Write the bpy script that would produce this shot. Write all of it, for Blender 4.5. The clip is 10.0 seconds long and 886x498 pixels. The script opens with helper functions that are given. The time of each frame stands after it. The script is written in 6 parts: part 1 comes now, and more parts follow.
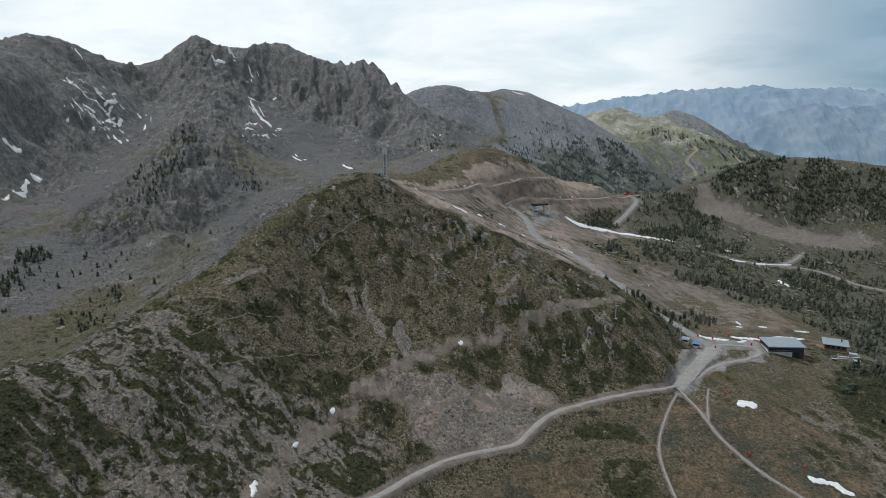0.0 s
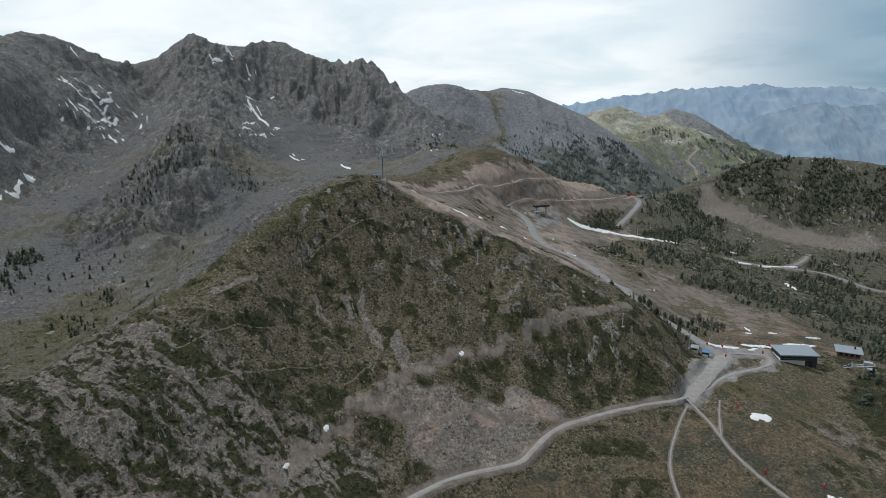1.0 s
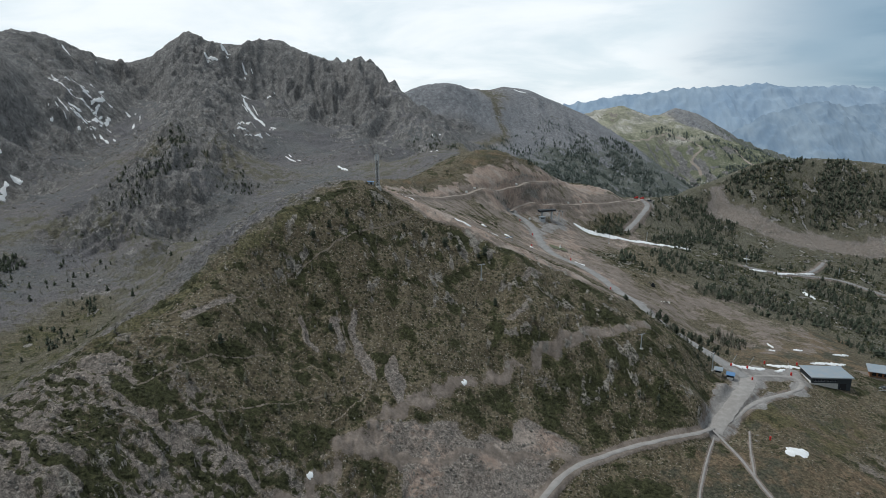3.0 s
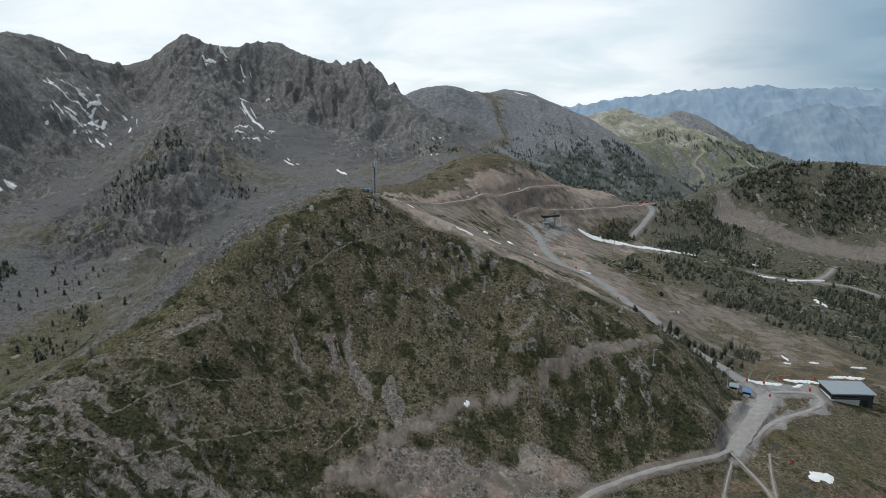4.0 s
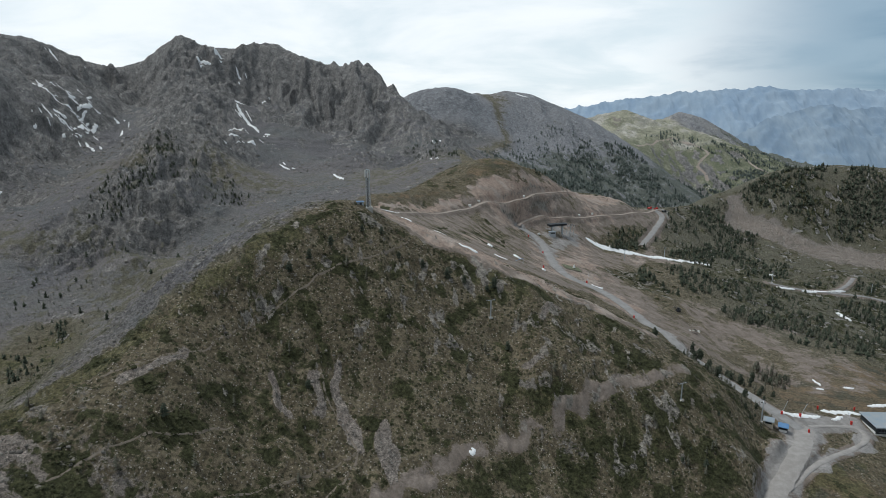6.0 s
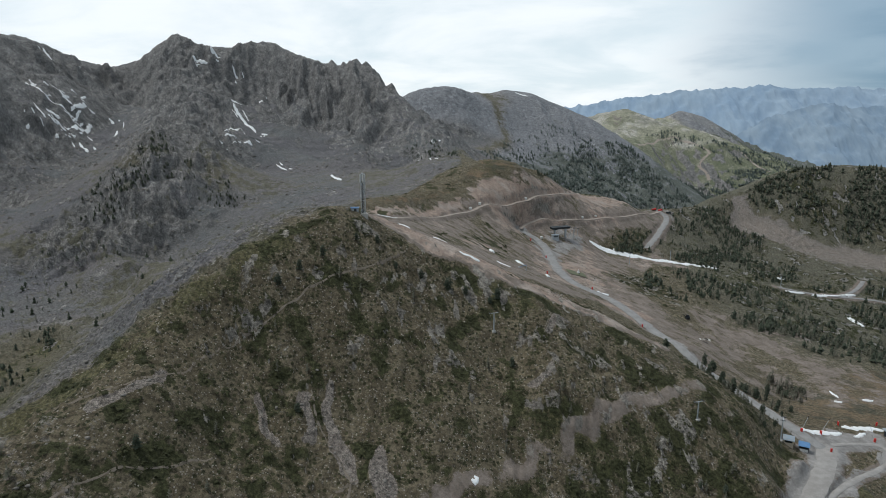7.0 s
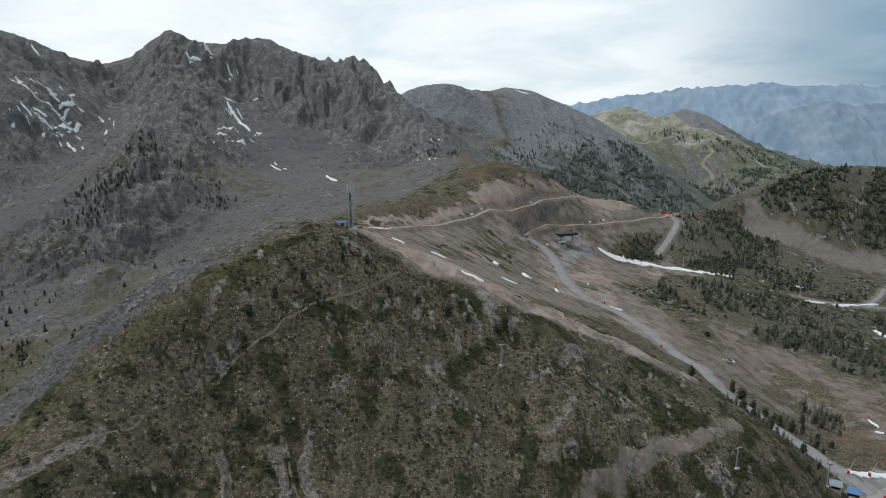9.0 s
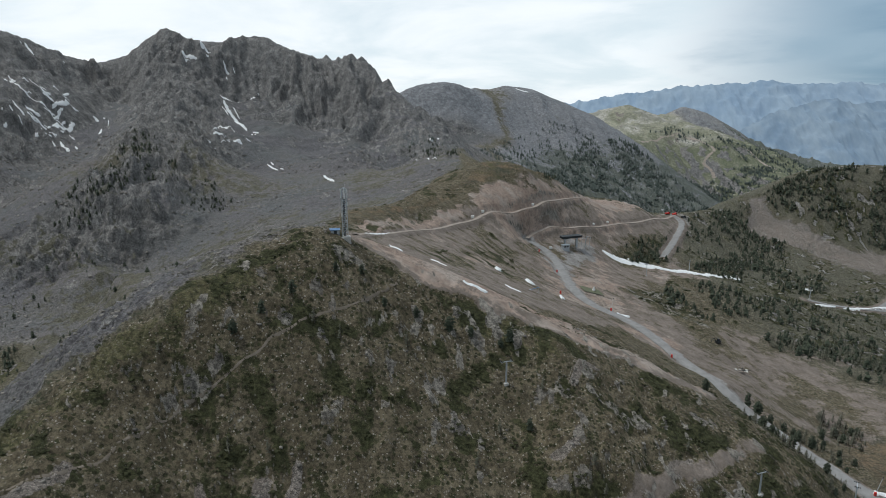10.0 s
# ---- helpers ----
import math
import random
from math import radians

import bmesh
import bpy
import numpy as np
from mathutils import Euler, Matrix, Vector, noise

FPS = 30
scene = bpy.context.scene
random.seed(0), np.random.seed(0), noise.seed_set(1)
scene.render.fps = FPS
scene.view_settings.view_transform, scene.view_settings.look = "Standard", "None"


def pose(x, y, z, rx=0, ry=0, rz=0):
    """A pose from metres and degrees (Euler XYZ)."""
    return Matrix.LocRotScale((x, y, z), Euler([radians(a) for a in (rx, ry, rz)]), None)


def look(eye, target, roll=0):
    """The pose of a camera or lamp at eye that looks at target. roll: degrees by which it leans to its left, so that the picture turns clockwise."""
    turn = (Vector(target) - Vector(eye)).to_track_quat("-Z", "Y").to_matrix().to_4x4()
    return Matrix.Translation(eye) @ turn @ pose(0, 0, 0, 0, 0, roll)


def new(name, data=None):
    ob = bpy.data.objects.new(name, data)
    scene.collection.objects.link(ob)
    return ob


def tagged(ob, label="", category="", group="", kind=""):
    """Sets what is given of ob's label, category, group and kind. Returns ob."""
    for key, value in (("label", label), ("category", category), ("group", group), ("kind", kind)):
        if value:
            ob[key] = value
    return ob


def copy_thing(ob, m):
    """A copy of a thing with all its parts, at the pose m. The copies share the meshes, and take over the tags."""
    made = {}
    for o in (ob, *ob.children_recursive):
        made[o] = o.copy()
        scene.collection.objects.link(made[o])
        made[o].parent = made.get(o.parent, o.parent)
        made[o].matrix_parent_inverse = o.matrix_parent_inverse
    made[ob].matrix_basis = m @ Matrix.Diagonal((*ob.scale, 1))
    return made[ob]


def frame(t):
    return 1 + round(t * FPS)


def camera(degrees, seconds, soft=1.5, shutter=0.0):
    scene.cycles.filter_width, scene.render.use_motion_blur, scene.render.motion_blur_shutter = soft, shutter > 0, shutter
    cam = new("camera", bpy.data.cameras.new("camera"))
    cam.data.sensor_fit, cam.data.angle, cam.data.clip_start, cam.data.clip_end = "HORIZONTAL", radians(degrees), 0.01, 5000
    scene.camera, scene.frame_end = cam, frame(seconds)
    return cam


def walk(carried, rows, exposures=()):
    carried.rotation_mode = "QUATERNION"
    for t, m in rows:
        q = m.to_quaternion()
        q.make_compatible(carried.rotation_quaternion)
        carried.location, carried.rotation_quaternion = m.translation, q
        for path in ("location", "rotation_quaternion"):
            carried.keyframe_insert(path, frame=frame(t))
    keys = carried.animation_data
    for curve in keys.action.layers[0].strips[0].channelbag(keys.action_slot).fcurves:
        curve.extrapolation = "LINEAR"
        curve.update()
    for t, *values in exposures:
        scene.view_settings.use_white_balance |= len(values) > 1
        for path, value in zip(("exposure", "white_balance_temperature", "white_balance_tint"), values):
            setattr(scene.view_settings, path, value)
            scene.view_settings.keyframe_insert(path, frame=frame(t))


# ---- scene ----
cam = camera(68.9, 10.0, soft=0.8)
PATH = [
    (0, (1.189, 1.902, 149.822), (1.18, 3.847, 149.356), 0.2),
    (0.5, (0.995, 8.376, 149.791), (0.987, 10.321, 149.323), 0.2),
    (1, (0.871, 15.203, 149.782), (0.864, 17.147, 149.313), 0.2),
    (1.5, (0.749, 22.157, 149.756), (0.742, 24.101, 149.286), 0.2),
    (2, (0.696, 29.247, 149.699), (0.688, 31.191, 149.229), 0.2),
    (2.5, (0.627, 36.479, 149.609), (0.62, 38.423, 149.14), 0.2),
    (2.7, (0.597, 39.459, 149.6), (0.59, 41.402, 149.128), 0.2),
    (4, (0.353, 59.322, 149.532), (0.344, 61.268, 149.068), 0.1),
    (4.5, (0.133, 66.977, 149.561), (0.125, 68.923, 149.098), 0.0),
    (5, (-0.05, 74.632, 149.58), (-0.059, 76.578, 149.12), -0.0),
    (5.5, (-0.179, 82.07, 149.552), (-0.188, 84.017, 149.093), -0.0),
    (5.7, (-0.228, 85.083, 149.552), (-0.237, 87.029, 149.094), 0.0),
    (7, (-0.543, 105.094, 149.678), (-0.55, 107.04, 149.217), -0.1),
    (7.5, (-0.596, 112.782, 149.712), (-0.603, 114.727, 149.25), -0.1),
    (8, (-0.643, 120.591, 149.807), (-0.649, 122.537, 149.343), -0.1),
    (8.5, (-0.707, 128.242, 149.865), (-0.712, 130.187, 149.398), -0.1),
    (9, (-0.701, 136.011, 149.905), (-0.706, 137.955, 149.437), -0.1),
    (9.5, (-0.826, 143.36, 149.854), (-0.829, 145.304, 149.385), -0.1),
    (10, (-1.027, 150.264, 149.729), (-1.03, 152.207, 149.257), -0.2),
]
walk(cam, [(t, look(eye, target, roll)) for t, eye, target, roll in PATH], exposures=[(0, 0.0, 6150, 7.4), (10, 0.0, 6150, 7.4)])

# ---------------------------------------------------------------- sky and sun
SUN_TURN, SUN_HEIGHT = radians(-62), radians(62)      # from north towards east, above the horizon
world = bpy.data.worlds.new("sky")
scene.world = world
world.use_nodes = True
wn, wl = world.node_tree.nodes, world.node_tree.links
wn.clear()


def wnode(kind, **values):
    n = wn.new(kind)
    for key, v in values.items():
        n.inputs[key.replace("_", " ")].default_value = v
    return n


sky = wn.new("ShaderNodeTexSky")
sky.sky_type, sky.sun_disc = "NISHITA", False
sky.sun_elevation, sky.sun_rotation, sky.altitude = SUN_HEIGHT, SUN_TURN, 2300
coord = wn.new("ShaderNodeTexCoord")
split = wn.new("ShaderNodeSeparateXYZ")
wl.new(coord.outputs["Generated"], split.inputs[0])


def wmath(op, a, b=0.0, clamp=False):
    n = wn.new("ShaderNodeMath")
    n.operation, n.use_clamp = op, clamp
    for k, v in enumerate((a, b)):
        if isinstance(v, (int, float)):
            n.inputs[k].default_value = v
        else:
            wl.new(v, n.inputs[k])
    return n.outputs[0]


def wramp(v, a, b, lo, hi):
    n = wn.new("ShaderNodeMapRange")
    n.interpolation_type = "SMOOTHSTEP"
    for key, val in (("From Min", a), ("From Max", b), ("To Min", lo), ("To Max", hi)):
        n.inputs[key].default_value = val
    wl.new(v, n.inputs["Value"])
    return n.outputs[0]


def wmix(f, a, b):
    n = wn.new("ShaderNodeMix")
    n.data_type = "RGBA"
    for k, v in ((0, f), (6, a), (7, b)):
        if isinstance(v, (int, float)):
            n.inputs[k].default_value = v
        elif isinstance(v, tuple):
            n.inputs[k].default_value = (*v, 1)
        else:
            wl.new(v, n.inputs[k])
    return n.outputs[2]


# cloud deck: seen in perspective, so its pattern is laid on a plane overhead
lift = wmath("MAXIMUM", wmath("ADD", split.outputs[2], 0.22), 0.05)
plane = wn.new("ShaderNodeCombineXYZ")
wl.new(wmath("DIVIDE", split.outputs[0], lift), plane.inputs[0])
wl.new(wmath("DIVIDE", split.outputs[1], lift), plane.inputs[1])
clouds = wnode("ShaderNodeTexNoise", Scale=0.95, Detail=7.0, Roughness=0.55, Distortion=0.35)
wl.new(plane.outputs[0], clouds.inputs["Vector"])
cloud = clouds.outputs["Fac"]
east = wmath("DIVIDE", split.outputs[0], wmath("MAXIMUM", wmath("ADD", split.outputs[1], 0.35), 0.12))
veil = wramp(wmath("ADD", east, wmath("MULTIPLY", wmath("SUBTRACT", cloud, 0.5), 0.34)), 0.20, 0.46, 1.0, 0.0)   # bright veil ahead, rain cloud to the east
bright = wramp(cloud, 0.36, 0.62, 0.0, 1.0)
ahead = wramp(split.outputs[1], 0.1, 0.8, 0.0, 1.0)
low = wramp(split.outputs[2], 0.35, 0.75, 1.0, 0.0)
grey = wmix(bright, (0.36, 0.40, 0.44), (0.48, 0.51, 0.53))
rain = wmix(bright, (0.20, 0.315, 0.42), (0.35, 0.46, 0.55))
glare = wmix(bright, (0.80, 0.875, 0.905), (1.06, 1.065, 1.055))
front = wmix(veil, rain, glare)
whole = wmix(wmath("MULTIPLY", ahead, low), grey, front)
deck = wn.new("ShaderNodeBackground")
wl.new(whole, deck.inputs["Color"])
deck.inputs["Strength"].default_value = 1.0
blue = wn.new("ShaderNodeBackground")
wl.new(sky.outputs["Color"], blue.inputs["Color"])
blue.inputs["Strength"].default_value = 0.06
join = wn.new("ShaderNodeMixShader")
join.inputs[0].default_value = 0.9
wl.new(blue.outputs[0], join.inputs[1])
wl.new(deck.outputs[0], join.inputs[2])
out = wn.new("ShaderNodeOutputWorld")
wl.new(join.outputs[0], out.inputs["Surface"])

sun = new("sun", bpy.data.lights.new("sun", "SUN"))
sun.data.energy, sun.data.angle, sun.data.color = 2.0, radians(10), (1.0, 0.96, 0.9)
sun.matrix_world = look((0, 0, 600), (-600 * math.sin(SUN_TURN) / math.tan(SUN_HEIGHT), -600 * math.cos(SUN_TURN) / math.tan(SUN_HEIGHT), 0))

# ---------------------------------------------------------------- land form
def grad_noise(x, y, seed=0):
    """Smooth gradient noise in about -1..1, one cell to the unit."""
    xi, yi = np.floor(x).astype(np.int64), np.floor(y).astype(np.int64)
    fx, fy = x - xi, y - yi
    u, v = fx * fx * fx * (fx * (fx * 6 - 15) + 10), fy * fy * fy * (fy * (fy * 6 - 15) + 10)

    def corner(ix, iy, dx, dy):
        h = (ix * 374761393 + iy * 668265263 + seed * 1442695041) & 0xFFFFFFFF
        h = ((h ^ (h >> 13)) * 1274126177) & 0xFFFFFFFF
        a = ((h ^ (h >> 16)) & 0xFFFF) * (2 * math.pi / 65536)
        return np.cos(a) * dx + np.sin(a) * dy

    a, b = corner(xi, yi, fx, fy), corner(xi + 1, yi, fx - 1, fy)
    c, d = corner(xi, yi + 1, fx, fy - 1), corner(xi + 1, yi + 1, fx - 1, fy - 1)
    return 1.5 * (a + u * (b - a) + v * (c - a + u * (a - b - c + d)))


def fbm(x, y, size, octaves, seed=0, gain=0.5):
    out, amp = 0.0, 1.0
    for k in range(octaves):
        out = out + amp * grad_noise(x / size, y / size, seed + k)
        size, amp = size / 2.03, amp * gain
    return out


def ridged(x, y, size, octaves, seed=0, gain=0.55):
    out, amp, w = 0.0, 1.0, 1.0
    for k in range(octaves):
        r = (1 - np.abs(grad_noise(x / size, y / size, seed + k))) ** 2
        out, w = out + amp * r * w, np.clip(r * 1.6, 0, 1)
        size, amp = size / 2.1, amp * gain
    return out


def smooth(a, b, v):
    s = np.clip((v - a) / (b - a), 0, 1)
    return s * s * (3 - 2 * s)


# crest, spur, valley and bench lines: (east, north, height)
LAND = {
    "crest of the near hill, west side": [(-31, 342, 107), (-43, 338, 110), (-53, 320, 105), (-64, 304, 99), (-76, 288, 92), (-92, 264, 80), (-100, 246, 76), (-108, 230, 73), (-114, 212, 69), (-119, 190, 68), (-116, 172, 74), (-124, 150, 78), (-137, 130, 82), (-165, 90, 88)],
    "crest of the near hill, east side": [(-31, 342, 107), (-15, 345, 98), (9, 345, 88), (35, 347, 75), (60, 348, 65), (85, 345, 53), (98, 338, 46), (112, 325, 37), (127, 312, 24)],
    "upper face": [(-37, 299, 83), (-22, 297, 74), (-7, 322, 80), (16, 324, 72), (36, 329, 73), (52, 319, 59), (83, 332, 52)],
    "middle face": [(-81, 238, 74), (-77, 257, 80), (-59, 283, 75), (-57, 255, 62), (-34, 279, 62), (0, 284, 57), (5, 301, 62), (22, 311, 61), (34, 301, 60), (88, 311, 42)],
    "foot of the face": [(-91, 152, 54), (-92, 185, 66), (-74, 205, 55), (-49, 198, 37), (-39, 214, 38), (-27, 231, 41), (8, 272, 46), (21, 276, 41), (60, 285, 35), (106, 292, 26)],
    "valley road": [(0, 200, 17), (31, 228, 19), (34, 235, 19), (51, 251, 22), (57, 259, 20), (98, 277, 19), (109, 285, 15), (135, 334, 21)],
    "meadow": [(87, 239, 12), (135, 268, 15), (181, 348, 14), (160, 230, 4), (230, 330, 4), (215, 454, 2), (267, 499, -10)],
    "piste behind the hill": [(-20, 380, 95), (20, 400, 75), (60, 420, 55), (92, 372, 43), (153, 436, 14), (164, 397, 8)],
    "upper bench road": [(-31, 342, 107), (-27, 420, 91), (-14, 500, 81), (14, 545, 73), (34, 572, 74), (55, 590, 73), (70, 610, 73), (86, 634, 70), (105, 664, 66), (121, 695, 62)],
    "cutting above the bench": [(-40, 440, 97), (-18, 515, 87), (2, 565, 85), (14, 605, 94), (33, 625, 99), (58, 624, 95), (88, 668, 82), (123, 715, 59), (156, 735, 53), (178, 746, 47), (194, 752, 36)],
    "top of the cut bank": [(16, 571, 83), (30, 586, 84), (52, 604, 83), (76, 630, 79), (98, 660, 71)],
    "station terrace": [(50, 566, 55), (78, 580, 46), (102, 598, 43), (130, 612, 27), (60, 489, 47)],
    "saddle": [(52, 578, 55), (64, 590, 54), (87, 612, 51), (115, 640, 47), (145, 672, 44), (181, 712, 39), (218, 758, 34), (238, 770, 34)],
    "climbing road": [(138, 336, 21), (132, 352, 22), (124, 372, 24), (116, 390, 27), (108, 412, 31), (100, 440, 35), (92, 460, 37), (78, 472, 40), (72, 488, 42), (71, 514, 43), (71, 552, 44), (64, 574, 49)],
    "behind the saddle": [(110, 800, 42), (140, 850, 24), (180, 840, 10), (215, 840, 6), (250, 850, 4), (278, 860, 14)],
    "drop behind the saddle": [(60, 900, 48), (120, 930, 20), (150, 960, 0), (200, 960, -24), (260, 960, -34), (330, 950, -10), (450, 960, 20)],
    "saddle branch": [(223, 748, 30), (212, 722, 28), (193, 686, 24), (173, 650, 21)],
    "lower piste": [(151, 488, 21), (162, 483, 15), (164, 538, 17), (209, 612, 11), (295, 624, -8), (354, 657, -15), (440, 735, -12)],
    "east hill crest": [(268, 800, 32), (307, 830, 38), (342, 832, 44), (374, 840, 59), (403, 845, 69), (450, 852, 71), (489, 842, 71), (528, 822, 65), (560, 800, 58), (700, 780, 30)],
    "east hill foot": [(260, 720, 8), (324, 800, 14), (340, 720, -6), (428, 768, 0), (500, 740, -2), (640, 690, -20)],
    "east valley": [(350, 480, -30), (300, 330, -20), (420, 200, -40), (600, 500, -60), (900, 700, -80)],
    "west valley": [(-230, 200, -30), (-260, 330, -40), (-305, 522, -33), (-362, 593, -22), (-360, 665, -18), (-263, 560, -20), (-288, 740, -7), (-338, 730, 1), (-150, 520, 10), (-120, 640, 20)],
    "west valley side": [(-420, 400, -20), (-520, 620, 10), (-577, 900, 25), (-480, 760, 5)],
    "moraine": [(-245, 850, 23), (-160, 800, 32), (-60, 760, 50), (-20, 800, 55), (-164, 1000, 45), (-199, 1000, 38), (-300, 1081, 40)],
    "wooded spur": [(-553, 1480, 229), (-463, 1300, 167), (-392, 1150, 131), (-367, 1020, 108), (-338, 843, 73), (-337, 801, 57), (-370, 760, 10)],
    "spur flank": [(-270, 820, 33), (-300, 940, 60), (-440, 900, 55), (-460, 1000, 72)],
    "north west cirque": [(-551, 1080, 73), (-647, 1480, 150), (-605, 1141, 145), (-633, 1000, 68)],
    "north cirque": [(-333, 1250, 78), (-380, 1400, 130), (-240, 1180, 66), (-170, 1100, 60)],
    "west shoulder": [(-640, 860, 118), (-668, 1000, 178), (-690, 1080, 205), (-780, 1180, 225), (-827, 1250, 241), (-808, 1300, 262), (-778, 1350, 256), (-768, 1400, 249), (-771, 1480, 232), (-765, 1550, 211), (-753, 1580, 208)],
    "main crest": [(-753, 1580, 208), (-725, 1580, 219), (-671, 1580, 231), (-624, 1570, 257), (-582, 1567, 282), (-535, 1560, 261), (-490, 1560, 256), (-404, 1560, 263), (-363, 1550, 259), (-316, 1540, 237), (-270, 1530, 223), (-236, 1520, 224), (-216, 1510, 204), (-189, 1500, 219), (-165, 1490, 217)],
    "main crest, east end": [(-165, 1490, 217), (-135, 1460, 194), (-102, 1420, 170), (-76, 1380, 144), (-56, 1330, 119), (-20, 1220, 91), (11, 1120, 72), (36, 1000, 65), (45, 850, 70)],
    "foot of the cliffs": [(-290, 1330, 96), (-235, 1290, 78), (-160, 1255, 59), (-95, 1240, 63), (-70, 1180, 62), (-63, 1050, 52)],
    "far side of the main crest": [(-1100, 1700, 60), (-600, 1900, 60), (-200, 1750, 40), (-1200, 1000, 120)],
    "gap behind the main crest": [(-200, 1610, 130), (-135, 1560, 120), (-95, 1500, 105), (-55, 1450, 80), (-10, 1440, 62), (40, 1480, 50)],
    "gap floor": [(-160, 1660, 85), (-90, 1620, 75), (-20, 1600, 65), (60, 1580, 40)],
    "second mountain": [(-153, 1800, 115), (-99, 1800, 153), (-68, 1800, 165), (-22, 1800, 172), (39, 1800, 168), (95, 1850, 146), (170, 1750, 60), (230, 1650, 10)],
    "third mountain": [(103, 2000, 149), (170, 2000, 167), (247, 2000, 154), (325, 1950, 122), (399, 1900, 88), (446, 1850, 51), (499, 1800, 19), (539, 1720, -20), (564, 1650, -56), (620, 1500, -110)],
    "north valley": [(100, 1100, 10), (60, 1300, 40), (200, 1200, -50), (340, 1150, -90), (480, 1150, -120), (700, 1200, -150), (900, 1500, -170), (700, 1900, -130)],
    "behind the third mountain": [(100, 2400, 0), (400, 2300, -40), (0, 2800, -100)],
    "pale hill": [(444, 2350, 58), (523, 2350, 88), (612, 2350, 107), (684, 2350, 82), (762, 2400, 57)],
    "pale hill, lower shoulder": [(640, 2150, 40), (740, 2100, 25), (830, 2050, 5), (870, 1950, -40), (800, 1750, -110)],
    "east of the pale hill": [(833, 2700, 52), (922, 2700, 91), (998, 2650, 70), (1096, 2600, 6), (1171, 2500, -73), (1250, 2350, -140)],
    "outer ground": [(-1500, 400, 60), (-600, 200, 40), (-500, -300, 60), (0, -400, 0), (500, -300, -60), (1500, 300, -120), (1600, 1800, -200), (2500, 2500, -220), (1500, 3500, -200), (300, 3600, -150), (-1500, 3000, 0), (-2500, 1000, 0), (0, -2500, 0), (2500, -1500, -100), (-2500, -1500, 0)],
    "restaurant terrace": [(214, 350, 7), (222, 356, 5), (238, 352, 3), (252, 346, 0)],
    "under the flight": [(-140, 40, 78), (-60, 90, 40), (-10, 110, 18), (60, 130, 6), (140, 120, -6)],
}


def land_model():
    """Weights of a smooth surface that hangs on the lines above."""
    pts = []
    for line in LAND.values():
        for (a, b) in zip(line, line[1:]):
            length = math.dist(a[:2], b[:2])
            far = max(1.0, math.hypot(a[0], a[1] + 60) / 400)
            n = max(1, int(length / (16 * far)))
            if "outer" in str(line) or length > 500:
                n = 1
            pts += [tuple(a[k] + (b[k] - a[k]) * i / n for k in range(3)) for i in range(n)]
        pts.append(line[-1])
    p = np.array(sorted(set((round(a, 1), round(b, 1), round(c, 2)) for a, b, c in pts)), float)
    xy, z = p[:, :2], p[:, 2]
    d = np.sqrt(((xy[:, None] - xy[None]) ** 2).sum(-1) + 16.0)
    n = len(p)
    A = np.zeros((n + 3, n + 3))
    A[:n, :n] = d + np.eye(n) * -0.6
    A[:n, n], A[:n, n + 1:] = 1, xy / 1000
    A[n, :n], A[n + 1:, :n] = 1, xy.T / 1000
    w = np.linalg.solve(A, np.r_[z, 0, 0, 0])
    return xy, w


LAND_XY, LAND_W = land_model()


LAND_X32, LAND_Y32, LAND_W32 = (np.ascontiguousarray(a, np.float32) for a in (LAND_XY[:, 0], LAND_XY[:, 1], LAND_W[:len(LAND_XY)]))


def land_z(x, y):
    """Height of the bare land form, without relief."""
    n, out = len(LAND_XY), np.empty(len(x))
    for i in range(0, len(x), 8000):
        a, b = x[i:i + 8000].astype(np.float32)[:, None], y[i:i + 8000].astype(np.float32)[:, None]
        d = a - LAND_X32
        d *= d
        e = b - LAND_Y32
        e *= e
        d += e
        d += np.float32(16.0)
        np.sqrt(d, out=d)
        out[i:i + 8000] = d @ LAND_W32 + LAND_W[n] + (LAND_W[n + 1] * x[i:i + 8000] + LAND_W[n + 2] * y[i:i + 8000]) / 1000
    return out


CRESTS = ("main crest", "main crest, east end", "west shoulder", "second mountain", "third mountain", "pale hill", "east of the pale hill")


def near_line(x, y, line, reach=None):
    """Distance from points to a plan line, up to a reach."""
    best = np.full(len(x), 1e9)
    if reach:
        xs, ys = [p[0] for p in line], [p[1] for p in line]
        pick = np.flatnonzero((x > min(xs) - reach) & (x < max(xs) + reach) & (y > min(ys) - reach) & (y < max(ys) + reach))
        best[pick] = near_line(x[pick], y[pick], line)
        return best
    for a, b in zip(line, line[1:]):
        dx, dy = b[0] - a[0], b[1] - a[1]
        t = np.clip(((x - a[0]) * dx + (y - a[1]) * dy) / max(1e-6, dx * dx + dy * dy), 0, 1)
        best = np.minimum(best, np.hypot(x - a[0] - t * dx, y - a[1] - t * dy))
    return best


def mountain_share(x, y):
    """1 on the high rock mountains, 0 on the near hills."""
    wx = x + 60 * grad_noise(x / 160, y / 160, 50)
    north = smooth(830, 1120, y + np.clip(-x - 380, 0, 400) * 0.9)
    return north * np.maximum(smooth(60, -30, wx - (y - 1000) * 0.14), smooth(1560, 1700, y) * smooth(170, 90, wx))


